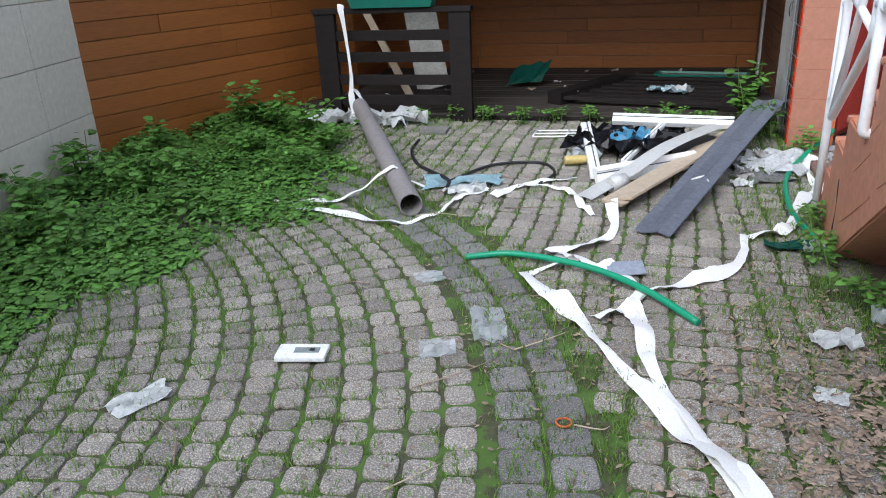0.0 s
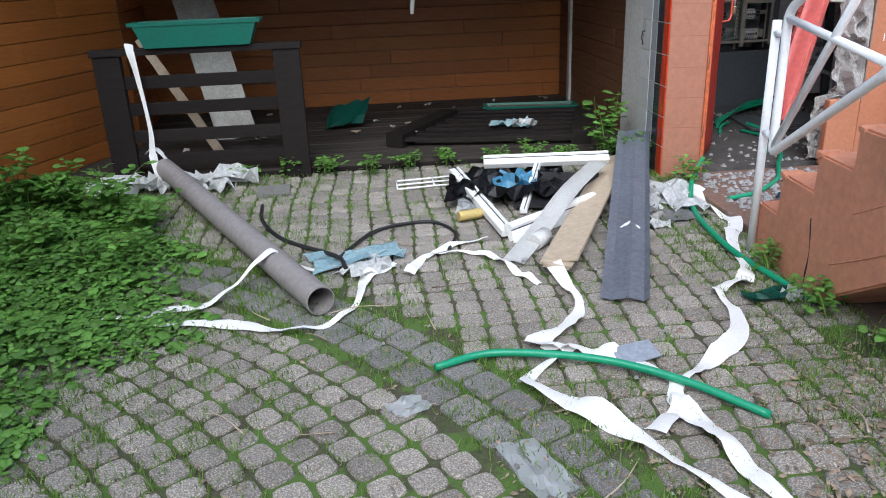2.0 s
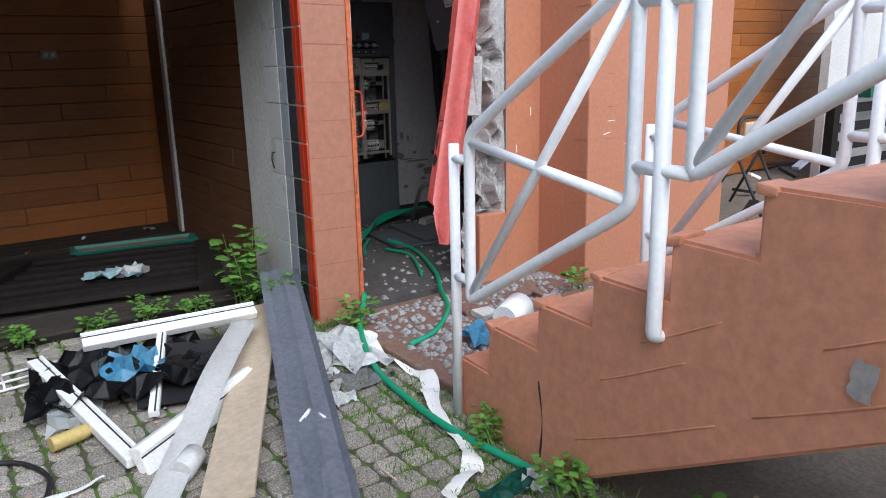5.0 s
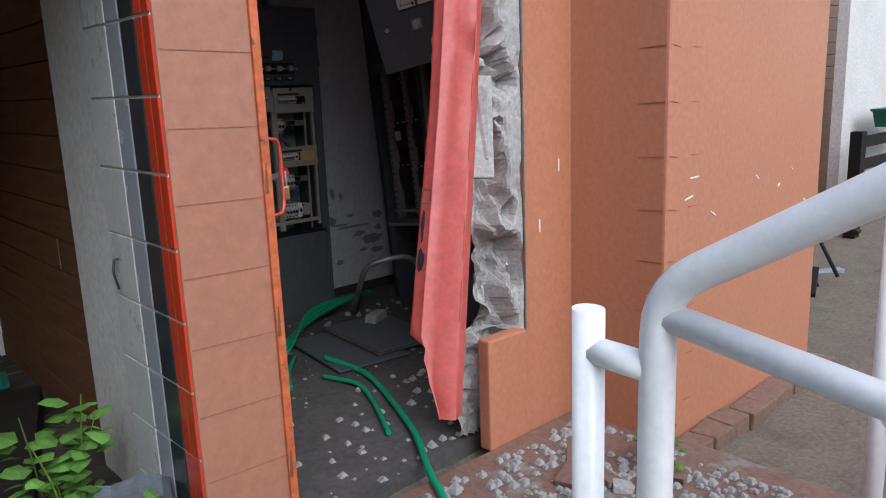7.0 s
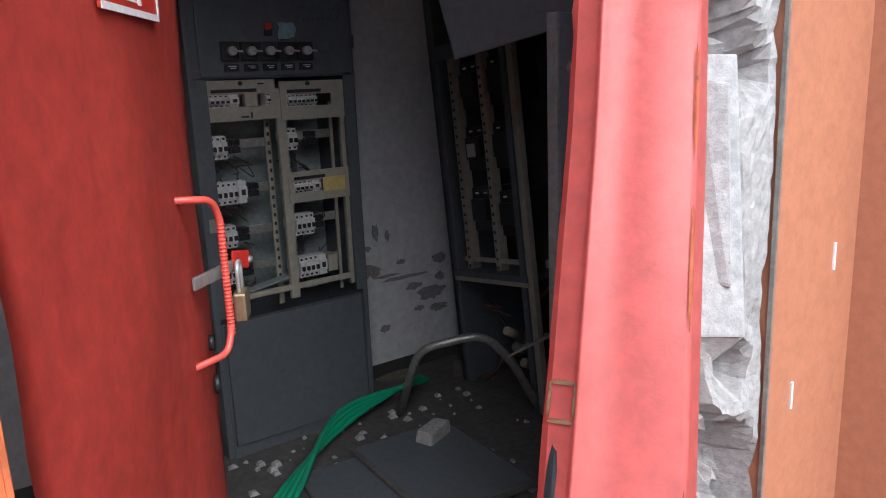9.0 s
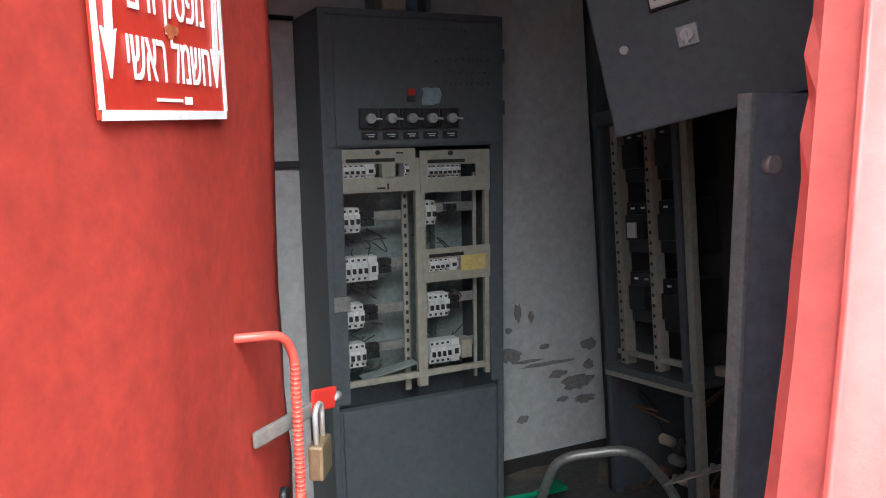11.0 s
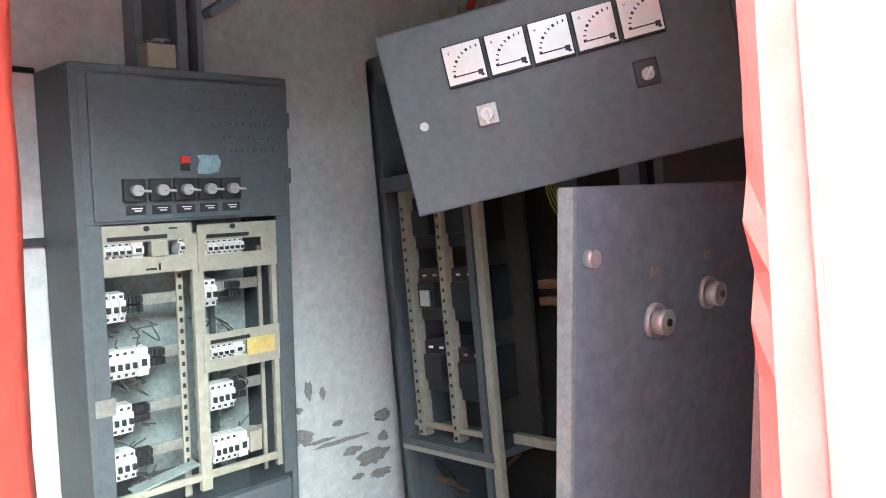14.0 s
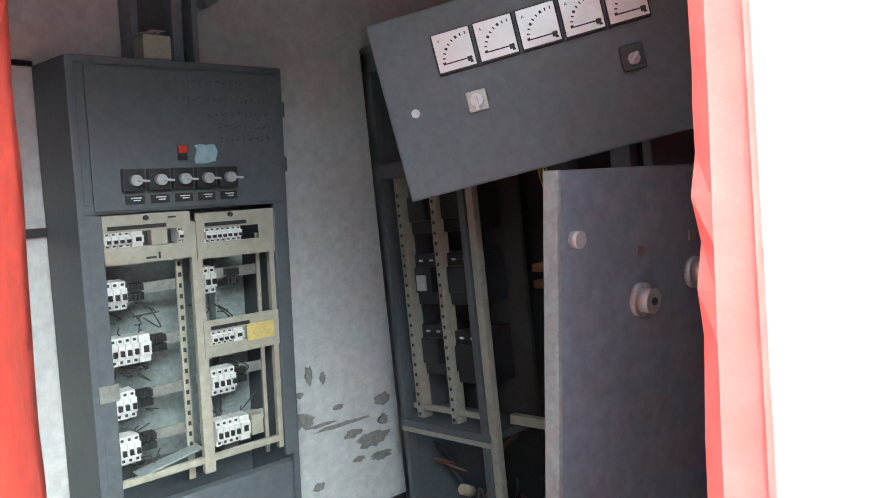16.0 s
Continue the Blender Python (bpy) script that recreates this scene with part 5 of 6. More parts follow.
gtape("long twisted strip of white cloth tape across the pavers", [(-0.25, 4.1, 0.10), (-0.21, 3.78), (-0.30, 3.58), (-0.48, 3.43), (-0.36, 3.36), (-0.57, 3.17), (-0.42, 2.98), (-0.28, 2.77), (-0.12, 2.5), (0.1, 2.15), (0.33, 1.84), (0.5, 1.5), (0.8, 1.2)], 0.1, 3)
gtape("strip of white cloth tape crossing the green hose", [(-0.46, 3.42), (-0.30, 3.34), (-0.16, 3.26), (-0.05, 3.09), (-0.08, 2.95), (-0.02, 2.72), (0.02, 2.45), (0.16, 2.12), (0.30, 1.86), (0.4, 1.55)], 0.092, 9)
gtape("strip of white cloth tape leading to the railing foot", [(-0.22, 2.80), (-0.10, 2.9), (-0.04, 3.05), (0.15, 3.2), (0.34, 3.38), (0.42, 3.6), (0.44, 3.79), (0.58, 3.85), (0.67, 3.98), (0.72, 4.2), (0.80, 4.42), (0.9, 4.6), (0.88, 4.85), (0.90, 5.1), (0.98, 5.25)], 0.088, 5)
gtape("strip of white tape wound round the drain pipe end", [(-2.6, 3.95), (-2.43, 3.86), (-1.86, 3.83), (-1.55, 3.72), (-1.33, 3.74), (-1.20, 3.95), (-1.16, 4.2), (-1.02, 4.35)], 0.06, 8)
gtape("strip of white tape laid over the drain pipe", [(-2.5, 3.9), (-2.22, 3.96), (-1.91, 4.03), (-1.76, 4.18, 0.12), (-1.62, 4.28, 0.215), (-1.5, 4.33, 0.10), (-1.3, 4.35)], 0.06, 12, 0.2)
gtape("torn strip of white tape on the pavers", [(-0.95, 4.2), (-0.85, 4.42), (-0.65, 4.45), (-0.5, 4.35), (-0.42, 4.15), (-0.34, 4.0)], 0.06, 14)
gtape("short strip of white tape by the strips of plastic", [(-0.85, 4.4), (-0.7, 4.55), (-0.5, 4.6)], 0.05, 15)
gtape("white tape tied down the dark fence to the pipe", [(-2.66, 6.12, 1.06), (-2.655, 6.075, 1.04), (-2.63, 6.075, 0.8), (-2.61, 6.07, 0.5), (-2.62, 6.06, 0.32), (-2.58, 6.0, 0.16)], 0.055, 17, 0.3)
gtape("white tape looped round the far end of the pipe", [(-3.0, 6.1), (-2.8, 6.15, 0.22), (-2.62, 6.12, 0.36), (-2.5, 6.12, 0.2), (-2.3, 6.05), (-2.1, 6.12)], 0.06, 18)

hose = thing("green_hose", "short bright green hose piece lying across the tape", "hose")
hp = smooth([(-0.90, 3.31, gz(3.3) + .016), (-0.66, 3.36, gz(3.3) + .03), (-0.3, 3.23, gz(3.3) + .045), (-0.03, 3.05, gz(3) + .04), (0.19, 2.83, gz(2.8) + .018)], 10)
part("hose", tube(bmesh.new(), hp, 0.0155, 12), HOSE, hose)
hose = thing("green_hose", "long green hose running past the railing foot", "hose")
part("hose", tube(bmesh.new(), smooth([(1.12, 5.55, 0.22), (1.0, 5.38, 0.16), (0.92, 5.25, 0.13), (0.78, 4.9, 0.11), (0.72, 4.6, 0.1), (0.70, 4.2, 0.09), (0.74, 3.9, 0.08), (0.79, 3.6, 0.075)], 10), 0.0155, 12), HOSE, hose)
hose = thing("green_hose", "green hose offcut on the doorstep grit", "hose")
part("hose", tube(bmesh.new(), smooth([(1.016, 4.92, 0.127), (1.232, 5.005, 0.127), (1.50, 5.26, 0.127), (1.70, 5.62, 0.125), (1.89, 5.94, 0.118), (2.10, 6.46, 0.118), (2.14, 6.7, 0.118), (2.09, 6.88, 0.14)], 8), 0.0145, 12), HOSE, hose)
cable = thing("black_cable", "black rubber cable lying on the pavers", "cable")
part("cable", tube(bmesh.new(), smooth([(-1.82, 5.45, gz(5.4) + .01), (-1.78, 5.15, gz(5.1) + .01), (-1.62, 4.81, gz(4.8) + .01), (-1.32, 4.47, gz(4.5) + .03), (-1.26, 4.28, gz(4.3) + .04)], 8), 0.012, 8), RUBBER, cable)
cable = thing("black_cable", "looped black cable near the plastic strips", "cable")
part("cable", tube(bmesh.new(), smooth([(-1.3, 4.5, gz(4.5) + .01), (-1.1, 4.85, gz(4.9) + .012), (-0.8, 4.95, gz(4.9) + .012), (-0.66, 4.75, gz(4.7) + .01), (-0.72, 4.5, gz(4.5) + .01)], 8), 0.010, 8), RUBBER, cable)


def profile(label, a, b, w, h, up=(0, 0, 1), mat=PVC, cap=False):
    t = thing("window_profile", label, "window profile", "broken window profiles")
    part("profile", span(a, b, w, h, up, 0.006), mat, t)
    d = (Vector(b) - Vector(a)).normalized()
    x = Vector(up).cross(d).normalized()
    z = d.cross(x)
    part("lip", span(Vector(a) + x * w * 0.32 + z * h * 0.5, Vector(b) + x * w * 0.32 + z * h * 0.5, w * 0.2, h * 0.4, up, 0.003), mat, t)
    part("seal", span(Vector(a) + x * w * 0.12 + z * (h * 0.5 + 0.001), Vector(b) + x * w * 0.12 + z * (h * 0.5 + 0.001), 0.006, 0.003, up, 0), RUBBER, t, "black rubber seal")
    return t


profile("white plastic window profile lying on top of the rubbish heap", (-0.36, 5.66, 0.25), (0.49, 5.63, 0.24), 0.085, 0.045, (0, -0.6, 1))
profile("white plastic window profile sloping down to the pavers", (-0.56, 5.67, 0.20), (-0.38, 4.62, 0.11), 0.075, 0.04)
profile("narrow white plastic profile between the window pieces", (0.0, 5.62, 0.22), (-0.23, 4.95, 0.12), 0.045, 0.03)
profile("white plastic profile standing on edge among the rubbish", (-0.38, 4.58, 0.12), (0.22, 5.02, 0.13), 0.12, 0.045, (0.5, -1, 0.5))
cs = thing("plastic_strip", "bowed white plastic cladding strip on the heap", "plastic strip")
c = smooth([(-0.42, 4.26, gz(4.3) + .015), (-0.2, 4.58, 0.15), (0.05, 4.95, 0.24), (0.36, 5.42, 0.27)], 7)
bm = bmesh.new()
rows = []
for i, p in enumerate(c):
    dq = (c[min(i + 1, len(c) - 1)] - c[max(i - 1, 0)]).normalized()
    x = Vector((0, 0, 1)).cross(dq).normalized()
    rows.append([bm.verts.new(p - x * 0.062), bm.verts.new(p + Vector((0, 0, 0.006))), bm.verts.new(p + x * 0.062)])
for a, b in zip(rows, rows[1:]):
    for k in (0, 1):
        bm.faces.new((a[k], a[k + 1], b[k + 1], b[k])).smooth = True
bmesh.ops.solidify(bm, geom=bm.faces[:], thickness=0.012)
part("strip", bm, PVC, cs)
bb = thing("beige_board", "broken beige laminate board resting on the heap", "board")
part("board", span((-0.22, 4.12, 0.13), (0.60, 5.80, 0.20), 0.19, 0.018, (-0.25, 0, 1)), BEIGE, bb)
part("broken_end", box(bmesh.new(), (-0.23, 4.10, 0.115), (0.14, 0.08, 0.02), Matrix.Rotation(-0.4, 3, "Z"), 0.003, 0.015), BEIGE, bb)
zs = thing("metal_flashing", "long folded grey sheet metal flashing leaning from the pavers", "flashing")
bm = bmesh.new()
za, zb = Vector((-0.01, 3.75, gz(3.75) + 0.012)), Vector((0.76, 5.93, 0.34))
zd = (zb - za).normalized()
zx = Vector((zd.y, -zd.x, 0)).normalized()
rows = []
for i in range(13):
    p = za.lerp(zb, i / 12) + Vector((0, 0, 0.012 * math.sin(math.pi * i / 12)))
    rows.append([bm.verts.new(p + zx * o + Vector((0, 0, h))) for o, h in ((-0.105, 0.012), (-0.06, 0.0), (0.0, 0.012), (0.02, 0.02), (0.085, 0.004), (0.108, 0.03))])
for a, b in zip(rows, rows[1:]):
    for k in range(5):
        bm.faces.new((a[k], a[k + 1], b[k + 1], b[k]))
bmesh.ops.solidify(bm, geom=bm.faces[:], thickness=0.003)
part("sheet", bm, ZINC, zs)
for k, (o, d0, d1) in enumerate(((-0.02, 0.30, 0.335), (0.03, 0.335, 0.30), (0.0, 0.31, 0.345))):
    a, b = za.lerp(zb, d0), za.lerp(zb, d1)
    part("scrape", span(a + zx * (o - 0.02) + Vector((0, 0, 0.024)), b + zx * (o + 0.03) + Vector((0, 0, 0.024)), 0.008, 0.002), PAPER, zs, "pale scrape on the metal")
sm_ = thing("metal_offcut", "small grey sheet metal offcut on the pavers", "metal scrap")
part("sheet", box(bmesh.new(), (-0.12, 3.28, gz(3.3) + 0.03), (0.17, 0.1, 0.004), Matrix.Rotation(0.3, 3, "X") @ Matrix.Rotation(0.2, 3, "Z"), 0.001, 0.006), ZINC, sm_)
bag = thing("bin_bag", "torn black bin bag under the window profiles", "bin bag")
part("bag", sheet_mesh((-0.68, 5.15, 0.13), (0.75, -0.1, 0), (0.1, 0.6, 0.0), 14, 10, 0.10, 41), BLACKBAG, bag)
bag = thing("plastic_bag", "crumpled blue plastic bag in the rubbish heap", "plastic bag")
part("bag", sheet_mesh((-0.34, 5.2, 0.15), (0.26, 0.06, 0), (0, 0.3, 0), 7, 7, 0.09, 42), BLUE, bag)
bag = thing("plastic_film", "clear plastic film spilling from the heap", "plastic film")
part("film", sheet_mesh((-0.62, 5.0, 0.1), (0.22, 0, 0), (0.05, 0.3, 0), 6, 6, 0.07, 43), FILM, bag)
dk = thing("dark_panel", "dark flat panel inside the rubbish heap", "panel")
part("panel", box(bmesh.new(), (0.05, 5.25, 0.15), (0.5, 0.55, 0.015), Matrix.Rotation(-0.3, 3, "Z") @ Matrix.Rotation(0.12, 3, "X"), 0.003), BLACKPL, dk)
bt = thing("plastic_bottle", "yellowed plastic bottle beside the heap", "bottle")
part("bottle", tube(bmesh.new(), smooth([(-0.62, 4.92, 0.125), (-0.52, 4.95, 0.125), (-0.46, 4.97, 0.125)], 4), lambda t: 0.03 if t < 0.75 else 0.03 - 0.07 * (t - 0.75), 12), YELLOW, bt)
bt = thing("plastic_tub", "white plastic tub by the doorstep", "tub")
part("tub", tube(bmesh.new(), [(1.52, 4.78, 0.19), (1.70, 4.86, 0.20)], lambda t: 0.07 + 0.012 * t, 20), PVC, bt)
bt = thing("blue_rag", "crumpled blue cloth on the doorstep", "cloth")
part("rag", sheet_mesh((1.28, 4.62, 0.12), (0.24, 0.08, 0), (-0.04, 0.2, 0), 6, 5, 0.08, 47), BLUE, bt)
wc = thing("tin_can", "white and blue tin under the strips", "can")
part("can", tube(bmesh.new(), [(-0.28, 4.42, 0.12), (-0.20, 4.5, 0.13)], 0.045, 16), BREAKER, wc)
wf = thing("wire_frame", "small white wire frame lying near the terrace", "frame")
for k in range(3):
    part("wire", tube(bmesh.new(), [(-0.95, 5.6 + 0.1 * k, gz(5.6) + .015), (-0.45, 5.66 + 0.1 * k, gz(5.6) + .015)], 0.007, 6), PVC, wf)
for k in range(3):
    part("wire", tube(bmesh.new(), [(-0.95 + 0.25 * k, 5.6 + .03 * k, gz(5.6) + .018), (-0.95 + 0.25 * k, 5.8 + .03 * k, gz(5.6) + .018)], 0.006, 6), PVC, wf)


def scrap(name, label, cat, u, v, w, h, turn, mat, seed, amp=0.03, z=None):
    c, s = math.cos(turn), math.sin(turn)
    ob = mesh_object(name, sheet_mesh((u, v, (gz(v) + 0.004) if z is None else z), (w * c, w * s, 0), (-h * s, h * c, 0), 6, 5, amp, seed), mat)
    return tagged(ob, label, cat)


scrap("torn_bag", "torn white and pale blue plastic bag on the pavers", "plastic bag", -1.42, 4.28, 0.5, 0.22, 0.3, BLUEPAPER, 51, 0.05)
scrap("torn_paper", "torn white paper beside the plastic bag", "paper", -1.2, 4.15, 0.26, 0.2, 0.7, PAPER, 52, 0.06)
scrap("rag", "crumpled white rags at the terrace edge", "rag", -2.5, 5.8, 0.5, 0.25, 0.2, PAPER, 53, 0.14)
scrap("rag", "crumpled white rags beside the fence", "rag", -2.2, 5.88, 0.3, 0.2, 0.1, PAPER, 54, 0.14)
scrap("rag", "crumpled white rags in the weeds by the wall", "rag", -3.0, 5.75, 0.45, 0.25, 0.2, PAPER, 55, 0.14)
scrap("broken_tiles", "heap of white papers and broken board by the pier", "rubbish", 0.48, 5.0, 0.3, 0.5, -0.3, PAPER, 56, 0.05)
scrap("broken_board", "broken pale board by the pier", "board", 0.55, 4.65, 0.3, 0.28, 0.3, RUBBLE, 57, 0.03)
scrap("paper_scrap", "crumpled white paper along the green hose", "paper", 0.62, 4.85, 0.25, 0.5, -0.15, PAPER, 58, 0.07)
scrap("plastic_scrap", "green and white plastic scrap under the stair foot", "plastic scrap", 0.52, 3.63, 0.24, 0.1, 0.1, GREENPLASTIC, 59, 0.04)
scrap("paper_scrap", "crumpled white paper by the stair foot", "paper", 0.70, 3.60, 0.1, 0.09, 0.4, PAPER, 60, 0.06)
scrap("rag", "crumpled white rag on the dry leaves", "rag", 0.6, 2.7, 0.18, 0.12, 0.2, PAPER, 61, 0.05)
scrap("paper_scrap", "white paper scrap on the dry leaves", "paper", 0.54, 2.38, 0.11, 0.09, -0.3, PAPER, 62, 0.015)
scrap("film_scrap", "clear plastic film on the pavers", "plastic film", -0.66, 2.52, 0.14, 0.3, 0.3, FILM, 63, 0.02)
scrap("film_scrap", "clear plastic film scrap on the pavers", "plastic film", -0.85, 2.38, 0.14, 0.12, 0.2, FILM, 64, 0.02)
scrap("film_scrap", "small clear plastic piece on the pavers", "plastic film", -1.05, 3.0, 0.14, 0.1, 0.5, FILM, 65, 0.02)
scrap("paper_scrap", "bent white paper on the pavers", "paper", -1.85, 1.82, 0.12, 0.22, -0.4, PAPER, 66, 0.03)
scrap("cup_lid", "clear plastic cup by the dirt edge", "plastic cup", 0.86, 2.93, 0.09, 0.09, 0.2, FILM, 67, 0.07)
for k in range(7):
    scrap("rag", "crumpled white rag in the weeds at the terrace edge", "rag", -3.05 + 0.17 * k, 5.82 + 0.06 * (k % 3), 0.2, 0.14, 0.4 * k, PAPER, 80 + k, 0.1)
for k in range(9):
    scrap("paper_scrap", "dirty white paper scrap beside the pier", "paper", 0.42 + 0.06 * (k % 4), 4.6 + 0.1 * k, 0.13, 0.1, 0.7 * k, (PAPER, WHITEPAINT, RUBBLE)[k % 3], 120 + k, 0.04)
slab_ = thing("drain_cover", "small dark grey square cover in the pavers", "drain cover")
part("cover", box(bmesh.new(), (-1.78, 5.75, gz(5.7) + 0.012), (0.22, 0.2, 0.03), Matrix.Rotation(0.1, 3, "Z"), 0.006), PAVER_GREY, slab_)
pk = thing("wallet_card", "white printed plastic card packet lying on the pavers", "packet")
part("packet", box(bmesh.new(), (-1.30, 2.30, gz(2.3) + 0.02), (0.2, 0.11, 0.022), Matrix.Rotation(0.2, 3, "Z"), 0.006), PAPER, pk)
part("print", boxes(((-1.28, 2.305, gz(2.3) + 0.032), (0.1, 0.04, 0.002), Matrix.Rotation(0.2, 3, "Z"))), BACKPLATE, pk)
part("print", boxes(((-1.26, 2.31, gz(2.3) + 0.0335), (0.02, 0.018, 0.002), Matrix.Rotation(0.2, 3, "Z"))), BLACKPL, pk)
rg = thing("rubber_ring", "small orange rubber ring on the pavers", "ring")
part("ring", tube(bmesh.new(), [(-0.25 + 0.025 * math.cos(a), 2.08 + 0.025 * math.sin(a), gz(2.1) + 0.008) for a in [2 * math.pi * k / 16 for k in range(17)]], 0.004, 6, False), RUSTEDGE, rg)

# ---- beyond the stairs ----
far = wall("wall_far", "pine clad wall of the far terrace", [((6.9, 7.3, 1.4), (6.0, 0.15, 3.2))], BROWNWOOD)
white = wall("wall_white", "white panel at the end of the far terrace", [((8.6, 6.4, 1.5), (2.2, 0.1, 3.2))], WHITEPAINT)
chair = thing("metal_chair", "overturned metal chair with a beige seat among junk", "chair")
bm = tube(bmesh.new(), bent([(5.2, 5.9, 0.6), (5.2, 5.9, 0.95), (5.55, 5.85, 0.95), (5.55, 5.85, 0.6)], 0.1), 0.016, 8)
part("back_frame", bm, RUBBER, chair)
part("backrest", boxes(((5.375, 5.87, 0.82), (0.26, 0.03, 0.18)), bevel=0.02), BEIGE, chair)
for u in (5.2, 5.55):
    part("leg", tube(bmesh.new(), [(u, 5.9, 0.62), (u + 0.05, 6.2, 0.1)], 0.014, 8), RUBBER, chair)
    part("leg", tube(bmesh.new(), [(u, 5.9, 0.62), (u - 0.02, 5.6, 0.1)], 0.014, 8), RUBBER, chair)
jt = thing("timber_stack", "heap of broken timber and white scraps", "rubbish heap")
rr = random.Random(77)
for k in range(16):
    a = Vector((rr.uniform(4.2, 6.4), rr.uniform(5.4, 6.4), 0.05 + 0.03 * k))
    part("timber", span(a, a + Vector((rr.uniform(-.5, .5), rr.uniform(-.3, .3), rr.uniform(-.03, .1))), 0.08, 0.03), rr.choice((DARKWOOD, PVC, DECKWOOD, ZINC)), jt)
fp = thing("fence_panel", "dark slatted timber fence of the far terrace", "fence")
for k in range(4):
    part("slat", boxes(((8.2, 6.1, 0.3 + 0.2 * k), (2.0, 0.03, 0.1)), bevel=0.004), DARKWOOD, fp)
for u in (7.2, 9.2):
    part("post", boxes(((u, 6.1, 0.5), (0.12, 0.1, 1.0)), bevel=0.006), DARKWOOD, fp)
planter(8.2, 6.1, 1.0, 0.9, 0.18, 0.17, 0.0, "dark green planter box on the far fence")

# ---- planting ----


def leaf_into(verts, faces, c, d, n, L, W):
    d = d.normalized()
    s = d.cross(n).normalized()
    n = s.cross(d)
    i = len(verts)
    verts += [c, c + d * L * 0.35 + s * W - n * L * 0.04, c + d * L * 0.75 + s * W * 0.75 - n * L * 0.1, c + d * L - n * L * 0.22, c + d * L * 0.75 - s * W * 0.75 - n * L * 0.1, c + d * L * 0.35 - s * W - n * L * 0.04, c + d * L * 0.5 + n * L * 0.04]
    for a, b in ((0, 1), (1, 2), (2, 3), (3, 4), (4, 5), (5, 0)):
        faces.append((i + a, i + b, i + 6))


def cloud(name, mat, verts, faces, label, cat, kind="", parent=None):
    me = bpy.data.meshes.new(name)
    me.from_pydata([tuple(v) for v in verts], [], faces)
    me.materials.append(mat)
    ob = new(name, me)
    if parent:
        ob.parent = parent
        return ob
    return tagged(ob, label, cat, kind=kind)


def left_wall_u(v):
    return -4.05 + (v - 4.55) * 0.3616 if v > 4.55 else -4.05 + (4.55 - v) * 0.23


def weed_edge(v):
    """How far the weeds reach over the pavers."""
    k = [(0.5, -2.7), (2.0, -2.5), (2.8, -2.2), (3.35, -2.05), (3.65, -1.75), (4.3, -1.78), (4.8, -1.95), (5.75, -2.5), (6.4, -2.75)]
    for (a, p), (b, q) in zip(k, k[1:]):
        if a <= v <= b:
            return p + (q - p) * (v - a) / (b - a) - 0.15 + 0.1 * math.sin(v * 7)
    return -2.7


rr = random.Random(99)
verts, faces = [], []
count = 0
while count < 42000:
    v = rr.uniform(1.2, 6.2)
    w0, w1 = left_wall_u(v) + 0.03, weed_edge(v)
    if w1 < w0:
        continue
    k = rr.random() ** 0.75
    u = w1 - (w1 - w0) * k
    dens = min(1, 0.25 + 2.2 * (w1 - u)) * (0.35 + 0.65 * (noise.noise(Vector((u * 2.2, v * 2.2, 0))) > -0.25))
    if rr.random() > dens:
        continue
    hh = 0.02 + 0.20 * min(1, max(0, (w1 - u)) / 1.1) * (0.6 + 0.8 * noise.noise(Vector((u * 1.7, v * 1.7, 4))))
    z = gz(v) + max(0.01, hh) * rr.uniform(0.25, 1.05)
    a = rr.uniform(0, 6.28)
    L = rr.uniform(0.018, 0.042) * (2.0 if rr.random() < 0.16 else 1)
    leaf_into(verts, faces, Vector((u, v, z)), Vector((math.cos(a), math.sin(a), rr.uniform(-0.3, 0.3))), Vector((rr.uniform(-.4, .4), rr.uniform(-.4, .4), 1)), L, L * rr.uniform(0.3, 0.5))
    count += 1
cloud("ground_weeds", LEAF, verts, faces, "dense low green weeds spreading over the pavers", "weeds", "stuff")


def weed(u, v, h, spread, n, L, seed, z0=None, label="leafy green weed with broad leaves against the wall"):
    q = random.Random(seed)
    z0 = gz(v) if z0 is None else z0
    p = thing("weed_plant", label, "plant", "tall weeds")
    verts, faces = [], []
    stems = max(3, n // 22)
    for s in range(stems):
        a = q.uniform(0, 6.28)
        r = spread * q.uniform(0.1, 1)
        top = Vector((u + math.cos(a) * r, v + math.sin(a) * r, z0 + h * q.uniform(0.55, 1)))
        base = Vector((u + q.uniform(-.06, .06), v + q.uniform(-.06, .06), z0))
        mid = base.lerp(top, 0.5) + Vector((0, 0, 0.05))
        c = smooth([base, mid, top], 5)
        part("stem", tube(bmesh.new(), c, lambda t: 0.005 - 0.003 * t, 5, False), GRASS, p)
        for k in range(n // stems):
            t = q.uniform(0.15, 1)
            b = c[int(t * (len(c) - 1))]
            aa = q.uniform(0, 6.28)
            d = Vector((math.cos(aa), math.sin(aa), q.uniform(-0.1, 0.5)))
            l = L * q.uniform(0.5, 1.15)
            leaf_into(verts, faces, b + d * 0.03, d, Vector((q.uniform(-.5, .5), q.uniform(-.5, .5), 1)), l, l * q.uniform(0.32, 0.46))
    cloud("leaves", LEAF, verts, faces, "", "", parent=p)


